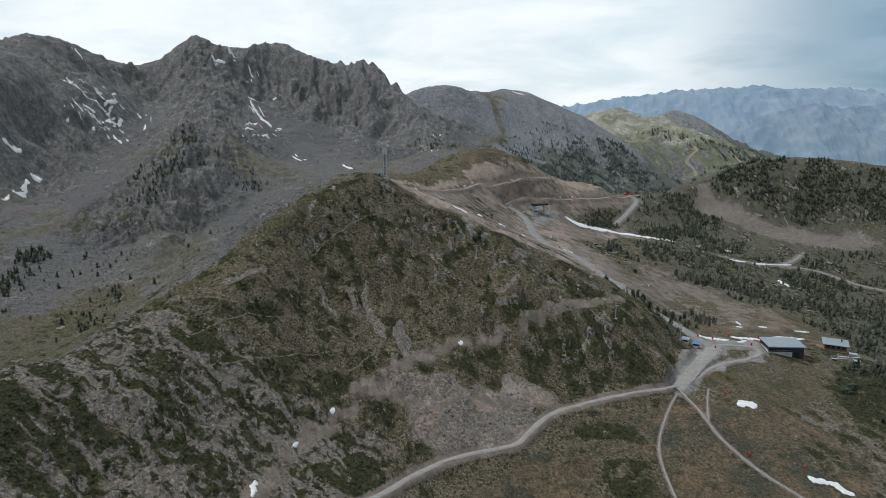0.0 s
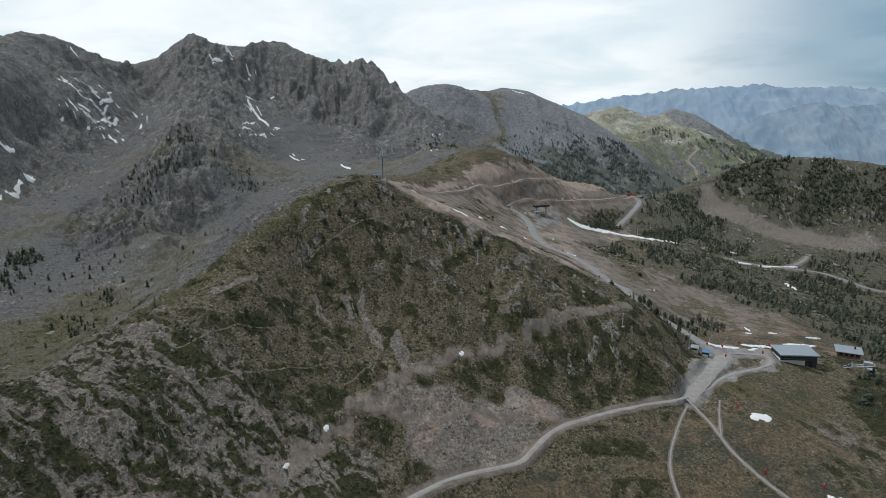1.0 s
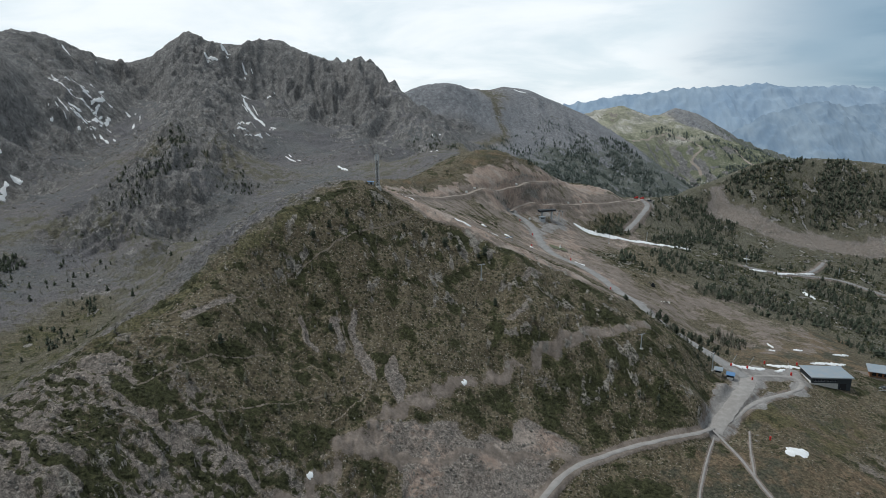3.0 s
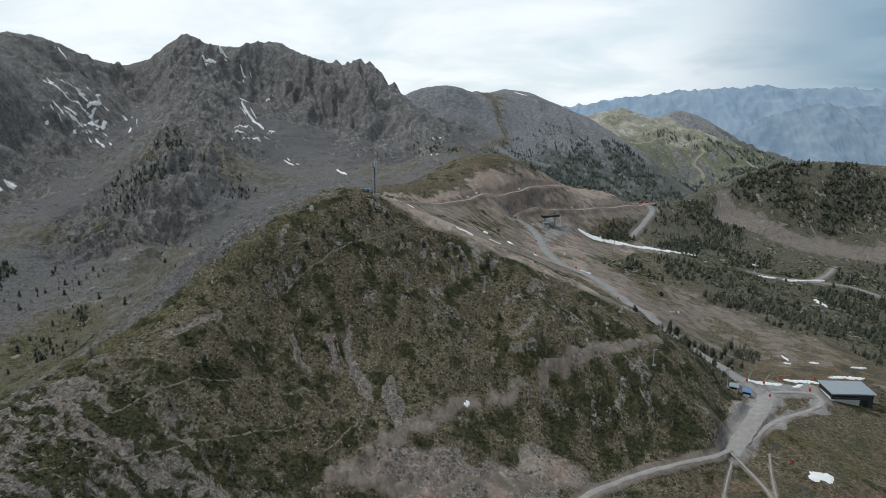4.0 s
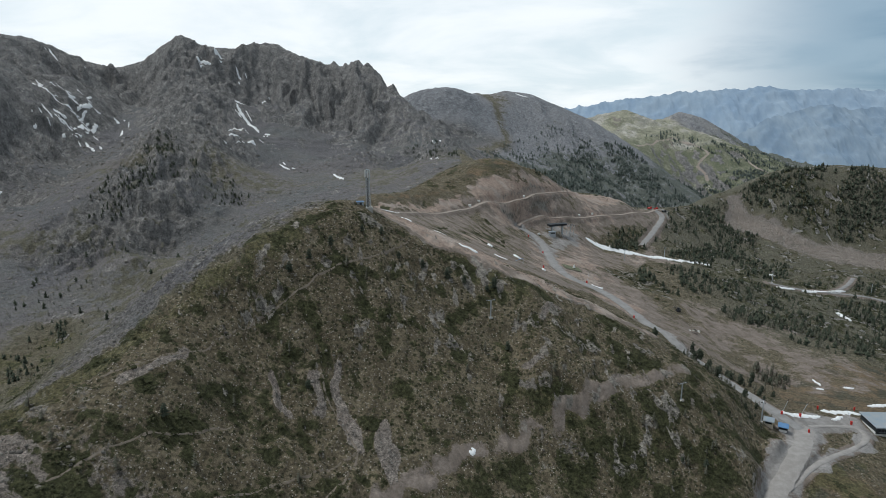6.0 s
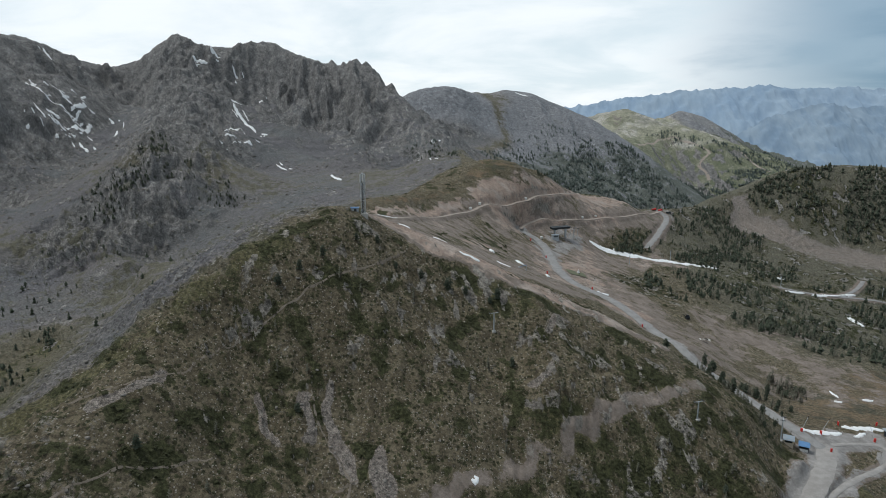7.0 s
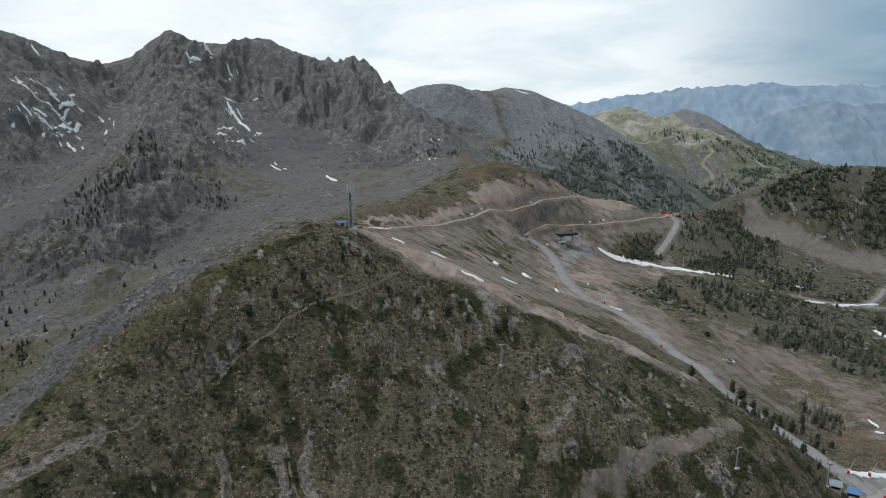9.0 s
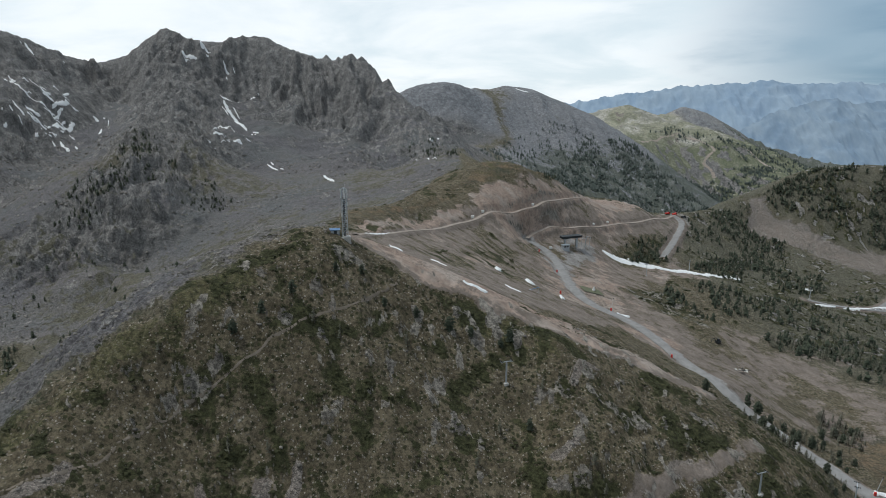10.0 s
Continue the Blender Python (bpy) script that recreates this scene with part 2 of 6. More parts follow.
# roads and paths on the plan: half width, line
ROADS = {
    "valley_road": (1.4, [(-36, 168), (-20, 186), (-12, 199), (0, 211), (14, 219), (29, 225), (34, 234), (41, 243), (52, 252), (69, 264), (86, 270), (101, 277), (111, 286)]),
    "junction": (4.0, [(111, 284), (116, 291), (124, 299), (133, 309), (142, 322), (145, 330)]),
    "climbing_road": (2.9, [(144, 326), (140, 334), (132, 352), (124, 372), (116, 390), (108, 412), (100, 440), (91, 461), (78, 473), (71, 490), (70, 520), (71, 550), (66, 570), (57, 575)]),
    "saddle_road": (2.0, [(55, 577), (64, 590), (87, 612), (115, 640), (145, 672), (181, 712), (214, 754), (222, 762)]),
    "saddle_branch": (3.2, [(218, 759), (224, 748), (213, 722), (194, 686), (174, 650)]),
    "bench_road": (1.7, [(-31, 362), (-30, 400), (-16, 462), (4, 520), (18, 547), (26, 561), (34, 572), (55, 590), (70, 610), (86, 634), (105, 664), (121, 695)]),
    "meadow_track": (0.6, [(110, 286), (114, 273), (114, 248), (118, 237), (124, 225), (134, 214), (146, 198)]),
    "west_track": (0.45, [(110, 281), (96, 256), (87, 238), (85, 222), (85, 206)]),
    "loop_track": (1.4, [(116, 288), (130, 299), (146, 310), (165, 322), (173, 330), (172, 337), (160, 335), (146, 330)]),
    "gravel_road": (3.0, [(272, 614), (294, 614), (322, 619), (349, 625), (370, 627), (384, 612), (396, 598), (420, 590)]),
    "gravel_branch": (2.2, [(322, 619), (338, 628), (363, 652), (380, 672)]),
    "stub_track": (0.4, [(126, 285), (120, 271), (114, 254)]),
}


def smooth_line(line, step):
    """The line rounded off and cut into even steps."""
    pts = np.array(line, float)
    for _ in range(3):
        a, b = pts[:-1] * 0.75 + pts[1:] * 0.25, pts[:-1] * 0.25 + pts[1:] * 0.75
        pts = np.r_[pts[:1], np.stack([a, b], 1).reshape(-1, 2), pts[-1:]]
    s = np.r_[0, np.cumsum(np.hypot(*np.diff(pts, axis=0).T))]
    t = np.linspace(0, s[-1], max(2, int(s[-1] / step)))
    return np.stack([np.interp(t, s, pts[:, 0]), np.interp(t, s, pts[:, 1])], -1)


ROAD_BED = {}
for name, (half, line) in ROADS.items():
    way = smooth_line(line, 4.0)
    z = land_z(way[:, 0], way[:, 1])
    for _ in range(6):
        z[1:-1] = (z[:-2] + 2 * z[1:-1] + z[2:]) / 4
    ROAD_BED[name] = (half, way, z)


def on_roads(x, y, reach=3.0):
    """Share of road bed under each point, and the height of that bed."""
    share, bed = np.zeros(len(x)), np.zeros(len(x))
    for half, way, z in ROAD_BED.values():
        r = half + reach * min(1.0, half / 2)
        box = np.flatnonzero((x > way[:, 0].min() - r) & (x < way[:, 0].max() + r) & (y > way[:, 1].min() - r) & (y < way[:, 1].max() + r))
        for k in range(len(way) - 1):
            a, b = way[k], way[k + 1]
            pick = box[(np.abs(x[box] - (a[0] + b[0]) / 2) < r + 4) & (np.abs(y[box] - (a[1] + b[1]) / 2) < r + 4)]
            d = b - a
            t = np.clip(((x[pick] - a[0]) * d[0] + (y[pick] - a[1]) * d[1]) / (d @ d), 0, 1)
            far = np.hypot(x[pick] - a[0] - t * d[0], y[pick] - a[1] - t * d[1])
            s = smooth(r, half * 0.9, far)
            better = s > share[pick]
            share[pick[better]] = s[better]
            bed[pick[better]] = (z[k] + t * (z[k + 1] - z[k]))[better]
    return share, bed


def outcrops(x, y):
    """Share of bare rock ribs on the near hill's face."""
    zone = smooth(258, 300, y + 0.12 * x) * smooth(365, 345, y) * smooth(-110, -85, x) * smooth(120, 90, x)
    west = smooth(-62, -82, x) * smooth(150, 175, y) * smooth(260, 235, y)
    patchy = fbm(x, y, 26, 2, 36)
    return np.maximum(zone * 0.85, west * 0.55) * smooth(0.26, 0.56, fbm(x, y * 0.7, 5.5, 3, 37) + 0.55 * patchy)


def full_z(x, y):
    """Height of the ground with its relief."""
    x, y = np.asarray(x, float), np.asarray(y, float)
    z = land_z(x, y)
    r = np.hypot(x, y)
    m = mountain_share(x, y)
    far = smooth(900, 1500, r)
    wx, wy = x + 14 * grad_noise(x / 70, y / 70, 40), y + 14 * grad_noise(x / 70, y / 70, 41)
    high = smooth(25, 110, z)
    crest, walls = np.full(len(x), 1e9), np.full(len(x), 1e9)
    for name in CRESTS:
        d = near_line(x, y, LAND[name], 260)
        crest = np.minimum(crest, d)
        walls = np.minimum(walls, d + (90 if name == "west shoulder" else 0))
    ease = 0.12 + 0.88 * smooth(5, 80, crest)
    rocky = 0.22 + 0.78 * smooth(230, 110, walls + 45 * grad_noise(x / 90, y / 90, 57))      # screes lie smooth below the rock walls
    rocky = rocky * (1 - 0.7 * smooth(1610, 1700, y))
    main = near_line(x, y, LAND["main crest"], 240)
    side = near_line(x, y, LAND["west shoulder"], 240)
    spur = smooth(105, 30, near_line(x, y, LAND["wooded spur"], 110) + 16 * grad_noise(x / 45, y / 45, 58))
    z = z + m * rocky * ((0.15 + 0.85 * high) * ease * 37 * (ridged(wx, wy, 150, 5, 3) - 1.25) + (0.15 + 0.85 * ease) * (0.3 + 0.7 * high) * 5.5 * (ridged(x, y, 32, 3, 9) - 1.15))
    # gullies and ribs that run down the walls, cliffs at the east end
    cliff = smooth(-390, -300, x)
    down = smooth(215, 90, main) * (0.55 + 0.45 * cliff)
    z = z + ease * m * down * (17 + 11 * cliff) * (ridged(wx + 0.2 * wy, wy * 0.22, 52, 4, 33) - 1.2)
    z = z + ease * m * smooth(200, 80, side) * 15 * (ridged(wx * 0.25, wy + 0.25 * wx, 60, 4, 34) - 1.2)
    z = z + m * (1 - ease) * (1 - 0.75 * smooth(1640, 1720, y)) * (0.35 + 0.65 * smooth(-340, -290, x)) * 9 * (ridged(x, y * 0.4, 26, 3, 47) - 1.15)
    z = z + spur * (15 * (ridged(wx, wy, 66, 4, 44) - 1.05) + 4.5 * (ridged(x, y, 17, 3, 48) - 1.1))
    z = z + far * (1 - m) * ease * (9 * fbm(x, y, 190, 4, 12) + 9 * (ridged(wx + 0.3 * wy, wy * 0.35, 90, 4, 15) - 1.2))
    z = z + smooth(820, 900, x) * smooth(2250, 2400, y) * smooth(3000, 2800, y) * ease * 16 * (ridged(wx + 0.4 * wy, wy * 0.3, 80, 4, 17) - 1.2)
    near = 1 - far
    rough = 0.4 + 0.6 * smooth(-0.2, 0.5, fbm(x, y, 60, 2, 20))
    flat = smooth(40, 110, x) * smooth(200, 240, y) * smooth(520, 430, y)
    flat = np.maximum(flat, patch(x, y, PISTE, 10))
    z = z + near * (1 - 0.8 * flat) * (0.8 * fbm(x, y, 21, 3, 22) + rough * (1.3 * (ridged(wx, wy, 9, 4, 25) - 1.2) + 0.5 * fbm(x, y, 2.6, 2, 28)))
    crag = outcrops(x, y)
    z = z + crag * (0.3 + 0.8 * np.abs(grad_noise(x / 1.7, y / 1.7, 35)))
    share, bed = on_roads(x, y)
    return z + share * (bed - z)

# ---------------------------------------------------------------- materials
def material(name, rough=0.9, metal=0.0):
    m = bpy.data.materials.new(name)
    m.use_nodes = True
    b = m.node_tree.nodes["Principled BSDF"]
    b.inputs["Roughness"].default_value, b.inputs["Metallic"].default_value = rough, metal
    b.inputs["Specular IOR Level"].default_value = 0.25
    return m, m.node_tree.nodes, m.node_tree.links, b


class Kit:
    """Short hands for shader nodes of one material."""

    def __init__(self, nodes, links, space="Object"):
        self.n, self.l = nodes, links
        self.co = nodes.new("ShaderNodeTexCoord").outputs[space]

    def put(self, socket, v):
        if isinstance(v, (int, float)):
            socket.default_value = v
        elif isinstance(v, tuple):
            socket.default_value = (*v, 1) if len(socket.default_value) == 4 else v
        else:
            self.l.new(v, socket)

    def noise(self, scale, detail=4.0, rough=0.6, stretch=None):
        n = self.n.new("ShaderNodeTexNoise")
        n.inputs["Scale"].default_value, n.inputs["Detail"].default_value, n.inputs["Roughness"].default_value = scale, detail, rough
        self.l.new(self.scaled(stretch) if stretch else self.co, n.inputs["Vector"])
        return n.outputs["Fac"]

    def scaled(self, stretch):
        n = self.n.new("ShaderNodeMapping")
        n.inputs["Scale"].default_value = stretch
        self.l.new(self.co, n.inputs["Vector"])
        return n.outputs[0]

    def cells(self, scale, feature="F1", what="Distance"):
        n = self.n.new("ShaderNodeTexVoronoi")
        n.feature = feature
        n.inputs["Scale"].default_value = scale
        self.l.new(self.co, n.inputs["Vector"])
        return n.outputs[what]

    def ramp(self, v, a, b, lo=0.0, hi=1.0):
        n = self.n.new("ShaderNodeMapRange")
        n.interpolation_type = "SMOOTHSTEP"
        for key, val in (("From Min", a), ("From Max", b), ("To Min", lo), ("To Max", hi)):
            n.inputs[key].default_value = val
        self.l.new(v, n.inputs["Value"])
        return n.outputs[0]

    def math(self, op, a, b=0.0):
        n = self.n.new("ShaderNodeMath")
        n.operation = op
        self.put(n.inputs[0], a), self.put(n.inputs[1], b)
        return n.outputs[0]

    def mix(self, f, a, b, blend="MIX"):
        n = self.n.new("ShaderNodeMix")
        n.data_type, n.blend_type = "RGBA", blend
        self.put(n.inputs[0], f), self.put(n.inputs[6], a), self.put(n.inputs[7], b)
        return n.outputs[2]

    def bump(self, height, strength, distance):
        n = self.n.new("ShaderNodeBump")
        n.inputs["Strength"].default_value, n.inputs["Distance"].default_value = strength, distance
        self.l.new(height, n.inputs["Height"])
        return n.outputs[0]

    def attribute(self, name):
        n = self.n.new("ShaderNodeAttribute")
        n.attribute_name = name
        return n

    def chance(self):
        return self.n.new("ShaderNodeObjectInfo").outputs["Random"]

    def island(self):
        return self.n.new("ShaderNodeNewGeometry").outputs["Random Per Island"]


def plain(name, a, b, scale=2.0, rough=0.7, metal=0.0, bump=0.0):
    """Two mixed tones with grain and stains."""
    m, n, l, p = material(name, rough, metal)
    k = Kit(n, l)
    f = k.math("ADD", k.math("MULTIPLY", k.noise(scale, 5), 0.7), k.math("MULTIPLY", k.noise(scale * 9, 3), 0.3))
    l.new(k.mix(k.ramp(f, 0.35, 0.65), a, b), p.inputs["Base Color"])
    l.new(k.ramp(f, 0.3, 0.7, max(0.05, rough - 0.12), min(1, rough + 0.1)), p.inputs["Roughness"])
    if bump:
        l.new(k.bump(f, bump, 0.02), p.inputs["Normal"])
    return m


def ground_material():
    m, n, l, p = material("mountain_ground", 0.95)
    k = Kit(n, l)
    cover, extra = k.attribute("cover"), k.attribute("extra")
    sp = n.new("ShaderNodeSeparateColor")
    l.new(cover.outputs["Color"], sp.inputs[0])
    se = n.new("ShaderNodeSeparateColor")
    l.new(extra.outputs["Color"], se.inputs[0])
    scree, schist, bare = sp.outputs[0], sp.outputs[1], sp.outputs[2]
    rock, heath, dry = se.outputs[0], se.outputs[1], se.outputs[2]
    pale = extra.outputs["Alpha"]
    tint = k.attribute("tint")
    sm = n.new("ShaderNodeSeparateColor")
    l.new(tint.outputs["Color"], sm.inputs[0])
    moss, gravel, red = sm.outputs[0], sm.outputs[1], sm.outputs[2]
    big, mid, fine, tiny = k.noise(0.03, 4), k.noise(0.16, 5, 0.65), k.noise(0.9, 5, 0.7), k.noise(4.0, 3, 0.7)
    stones = k.cells(2.3, what="Color")
    ss = n.new("ShaderNodeSeparateColor")
    l.new(stones, ss.inputs[0])
    # turf: brown winter grass with green and straw patches, tufts and small stones
    c_turf = k.mix(k.ramp(mid, 0.36, 0.64), (0.102, 0.084, 0.054), (0.164, 0.138, 0.094))
    c_turf = k.mix(k.ramp(fine, 0.46, 0.68), c_turf, (0.094, 0.084, 0.054))
    tuft = k.cells(0.85, what="Color")
    st = n.new("ShaderNodeSeparateColor")
    l.new(tuft, st.inputs[0])
    near_tuft = k.ramp(k.math("ADD", k.cells(0.85), k.math("MULTIPLY", tiny, 0.5)), 0.86, 0.62)
    c_turf = k.mix(k.math("MULTIPLY", k.ramp(k.math("ADD", st.outputs[0], k.math("MULTIPLY", mid, 0.8)), 0.98, 1.08), near_tuft), c_turf, (0.045, 0.046, 0.022))
    pebble = k.cells(1.9, what="Color")
    sq = n.new("ShaderNodeSeparateColor")
    l.new(pebble, sq.inputs[0])
    chip = k.math("MULTIPLY", k.ramp(sq.outputs[0], 0.78, 0.90), k.ramp(k.cells(1.9), 0.55, 0.35))
    c_turf = k.mix(chip, c_turf, k.mix(sq.outputs[1], (0.19, 0.17, 0.14), (0.33, 0.30, 0.26)))
    c_turf = k.mix(k.math("MULTIPLY", schist, 0.9), c_turf, k.mix(k.ramp(fine, 0.4, 0.62), (0.128, 0.126, 0.100), (0.078, 0.082, 0.060)))
    # scree: grey broken stone, every stone a shade of its own
    c_scree = k.mix(ss.outputs[0], (0.178, 0.156, 0.136), (0.350, 0.308, 0.270))
    c_scree = k.mix(k.ramp(mid, 0.4, 0.7), c_scree, (0.235, 0.198, 0.170))
    gap = k.ramp(k.cells(2.3, "DISTANCE_TO_EDGE"), 0.0, 0.08)
    c_scree = k.mix(k.math("MULTIPLY", k.ramp(tiny, 0.48, 0.66), 0.55), c_scree, (0.10, 0.092, 0.085))
    c_scree = k.mix(gap, (0.07, 0.066, 0.06), c_scree)
    c_dark = k.mix(ss.outputs[1], (0.090, 0.094, 0.098), (0.162, 0.166, 0.166))
    c_dark = k.mix(k.math("MULTIPLY", k.ramp(big, 0.4, 0.62), 0.5), c_dark, (0.145, 0.137, 0.130))
    c_dark = k.mix(k.math("MULTIPLY", k.ramp(k.noise(0.25, 7, 0.75), 0.48, 0.64), 0.5), c_dark, (0.070, 0.072, 0.074))
    haze_tint = cover.outputs["Alpha"]
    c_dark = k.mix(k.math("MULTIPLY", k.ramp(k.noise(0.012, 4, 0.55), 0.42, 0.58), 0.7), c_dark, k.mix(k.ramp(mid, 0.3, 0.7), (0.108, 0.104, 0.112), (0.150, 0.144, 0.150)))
    # distance haze painted into the stone colour: paler and bluer on far mountains
    c_dark = k.mix(haze_tint, c_dark, k.mix(k.ramp(mid, 0.35, 0.65), (0.158, 0.164, 0.178), (0.222, 0.228, 0.238)))
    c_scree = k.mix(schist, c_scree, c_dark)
    # hills beyond: a patch of sunlight and haze put into stone and turf colour
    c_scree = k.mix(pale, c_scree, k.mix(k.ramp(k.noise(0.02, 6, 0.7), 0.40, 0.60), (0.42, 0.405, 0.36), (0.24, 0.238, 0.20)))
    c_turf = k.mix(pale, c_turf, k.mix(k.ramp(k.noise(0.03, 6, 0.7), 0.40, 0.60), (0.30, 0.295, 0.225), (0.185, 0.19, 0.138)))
    # bare earth, reddish and dusty
    c_bare = k.mix(k.ramp(mid, 0.3, 0.7), (0.150, 0.124, 0.104), (0.238, 0.202, 0.174))
    c_bare = k.mix(k.math("MULTIPLY", k.ramp(fine, 0.5, 0.75), 0.6), c_bare, (0.165, 0.138, 0.118))
    # rock faces
    crack = k.noise(0.42, 8, 0.8, (1.0, 1.0, 0.4))
    c_rock = k.mix(k.ramp(crack, 0.38, 0.60), (0.095, 0.088, 0.078), (0.33, 0.305, 0.265))
    c_rock = k.mix(k.math("MULTIPLY", k.ramp(big, 0.45, 0.65), 0.45), c_rock, (0.135, 0.118, 0.102))
    cliff = k.math("ADD", k.math("MULTIPLY", crack, 0.45), k.math("MULTIPLY", k.noise(0.075, 9, 0.78, (1.0, 1.0, 0.35)), 0.55))
    c_rock = k.mix(k.math("MULTIPLY", schist, 0.8), c_rock, k.mix(k.ramp(cliff, 0.38, 0.62), (0.088, 0.089, 0.092), (0.265, 0.262, 0.258)))
    # the same painted haze on the far rock faces
    c_rock = k.mix(haze_tint, c_rock, k.mix(k.ramp(cliff, 0.38, 0.62), (0.140, 0.147, 0.162), (0.255, 0.262, 0.272)))
    # heath: dark low shrubs
    c_heath = k.mix(k.ramp(fine, 0.35, 0.65), (0.031, 0.035, 0.014), (0.066, 0.066, 0.032))
    # far heath: haze put into its colour as a lighter blue-green
    c_heath = k.mix(haze_tint, c_heath, k.mix(k.ramp(mid, 0.35, 0.65), (0.078, 0.092, 0.080), (0.112, 0.120, 0.106)))
    # heath on those hills lightened in colour for the same sunlight and haze
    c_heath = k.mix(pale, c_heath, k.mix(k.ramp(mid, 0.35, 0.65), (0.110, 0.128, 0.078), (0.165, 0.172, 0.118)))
    # dry straw-coloured or green meadow
    c_dry = k.mix(k.ramp(mid, 0.4, 0.62), (0.178, 0.130, 0.084), (0.108, 0.090, 0.058))
    c_dry = k.mix(k.ramp(k.noise(0.055, 6, 0.65), 0.46, 0.60), c_dry, k.mix(k.ramp(fine, 0.4, 0.6), (0.088, 0.084, 0.062), (0.058, 0.060, 0.040)))
    grain = k.math("SUBTRACT", k.math("ADD", k.math("MULTIPLY", mid, 0.5), k.math("ADD", k.math("MULTIPLY", fine, 0.35), k.math("MULTIPLY", tiny, 0.15))), 0.5)
    grain = k.math("MULTIPLY", grain, 2.4)

    def edge(v):
        return k.ramp(k.math("ADD", v, grain), 0.42, 0.58)

    # green moss and young grass, red cut earth, grey rolled gravel
    c_moss = k.mix(k.ramp(fine, 0.38, 0.62), (0.112, 0.106, 0.050), (0.062, 0.064, 0.026))
    c_red = k.mix(k.ramp(k.noise(0.22, 6, 0.7, (1.0, 1.0, 0.3)), 0.28, 0.72), (0.225, 0.166, 0.132), (0.365, 0.290, 0.242))
    c_red = k.mix(k.math("MULTIPLY", k.ramp(k.noise(0.06, 4), 0.48, 0.62), 0.55), c_red, (0.36, 0.325, 0.29))
    c_gravel = k.mix(k.ramp(mid, 0.35, 0.65), (0.200, 0.190, 0.180), (0.290, 0.278, 0.268))
    col = k.mix(edge(scree), c_turf, c_scree)
    col = k.mix(edge(dry), col, c_dry)
    col = k.mix(k.math("MULTIPLY", edge(moss), 0.65), col, c_moss)
    col = k.mix(edge(bare), col, c_bare)
    col = k.mix(edge(red), col, c_red)
    col = k.mix(edge(gravel), col, c_gravel)
    col = k.mix(edge(heath), col, c_heath)
    col = k.mix(edge(rock), col, c_rock)
    # grit at every size: stones, tufts and hollows lighter and darker than the rest
    grit = k.ramp(k.noise(0.8, 6, 0.85), 0.34, 0.66, 0.42, 1.66)
    even = k.math("MULTIPLY", k.math("MAXIMUM", k.math("MAXIMUM", k.math("MULTIPLY", bare, 0.85), k.math("MULTIPLY", red, 0.6)), gravel), 0.9)
    rest = k.math("SUBTRACT", 1.0, even)
    col = k.mix(rest, col, grit, "MULTIPLY")
    blocks = k.ramp(k.noise(0.13, 6, 0.82), 0.34, 0.66, 0.68, 1.36)
    col = k.mix(k.math("MAXIMUM", k.math("MULTIPLY", schist, k.math("ADD", rock, 0.35)), 0.25), col, blocks, "MULTIPLY")
    l.new(col, p.inputs["Base Color"])
    h = k.math("ADD", k.math("MULTIPLY", fine, 0.7), k.math("ADD", k.math("MULTIPLY", tiny, 0.3), k.math("MULTIPLY", crack, rock)))
    h = k.math("ADD", h, k.math("MULTIPLY", cliff, k.math("MULTIPLY", schist, 1.4)))
    l.new(k.bump(k.math("MULTIPLY", h, rest), 1.0, 1.1), p.inputs["Normal"])
    return m


M_GROUND = ground_material()
M_SNOW = plain("old_snow", (0.86, 0.88, 0.90), (0.76, 0.77, 0.76), 0.5, 0.6, 0, 0.3)
M_ROAD = plain("gravel_road", (0.265, 0.25, 0.235), (0.35, 0.335, 0.32), 0.35, 0.95, 0, 0.6)
M_GREYROAD = plain("grey_gravel_road", (0.218, 0.214, 0.210), (0.300, 0.296, 0.292), 0.35, 0.95, 0, 0.6)
M_EARTHROAD = plain("dusty_earth_road", (0.285, 0.240, 0.205), (0.375, 0.325, 0.285), 0.3, 0.95, 0, 0.6)
M_PATH = plain("trodden_earth", (0.145, 0.122, 0.096), (0.225, 0.192, 0.158), 0.6, 0.95, 0, 0.6)
M_STEEL = plain("galvanised_steel", (0.40, 0.44, 0.48), (0.53, 0.56, 0.59), 3, 0.5, 0.4)
M_WHITE = plain("white_paint", (0.78, 0.78, 0.76), (0.66, 0.66, 0.64), 2, 0.5)
M_BLUE = plain("blue_sheet_roof", (0.10, 0.22, 0.42), (0.15, 0.28, 0.48), 2, 0.45, 0.2)
M_SLATE = plain("blue_grey_sheet_roof", (0.30, 0.37, 0.43), (0.40, 0.42, 0.43), 0.5, 0.45, 0.3)
M_DARK = plain("dark_grey_cladding", (0.030, 0.036, 0.042), (0.050, 0.056, 0.062), 1.5, 0.6)
M_WOOD = plain("larch_boards", (0.22, 0.095, 0.045), (0.30, 0.14, 0.07), 3, 0.7)
M_GREYWOOD = plain("weathered_boards", (0.17, 0.145, 0.12), (0.24, 0.21, 0.18), 3, 0.85)
M_CONCRETE = plain("concrete", (0.42, 0.41, 0.39), (0.52, 0.51, 0.48), 1.5, 0.9)
M_RED = plain("red_padding", (0.52, 0.035, 0.03), (0.60, 0.06, 0.045), 4, 0.6)
M_BLACK = plain("black_rubber", (0.018, 0.018, 0.02), (0.03, 0.03, 0.03), 6, 0.8)
M_GLASS = plain("dark_window_glass", (0.020, 0.025, 0.03), (0.03, 0.035, 0.04), 1, 0.08)
M_CREAM = plain("cream_render", (0.55, 0.48, 0.38), (0.62, 0.55, 0.44), 2, 0.85)
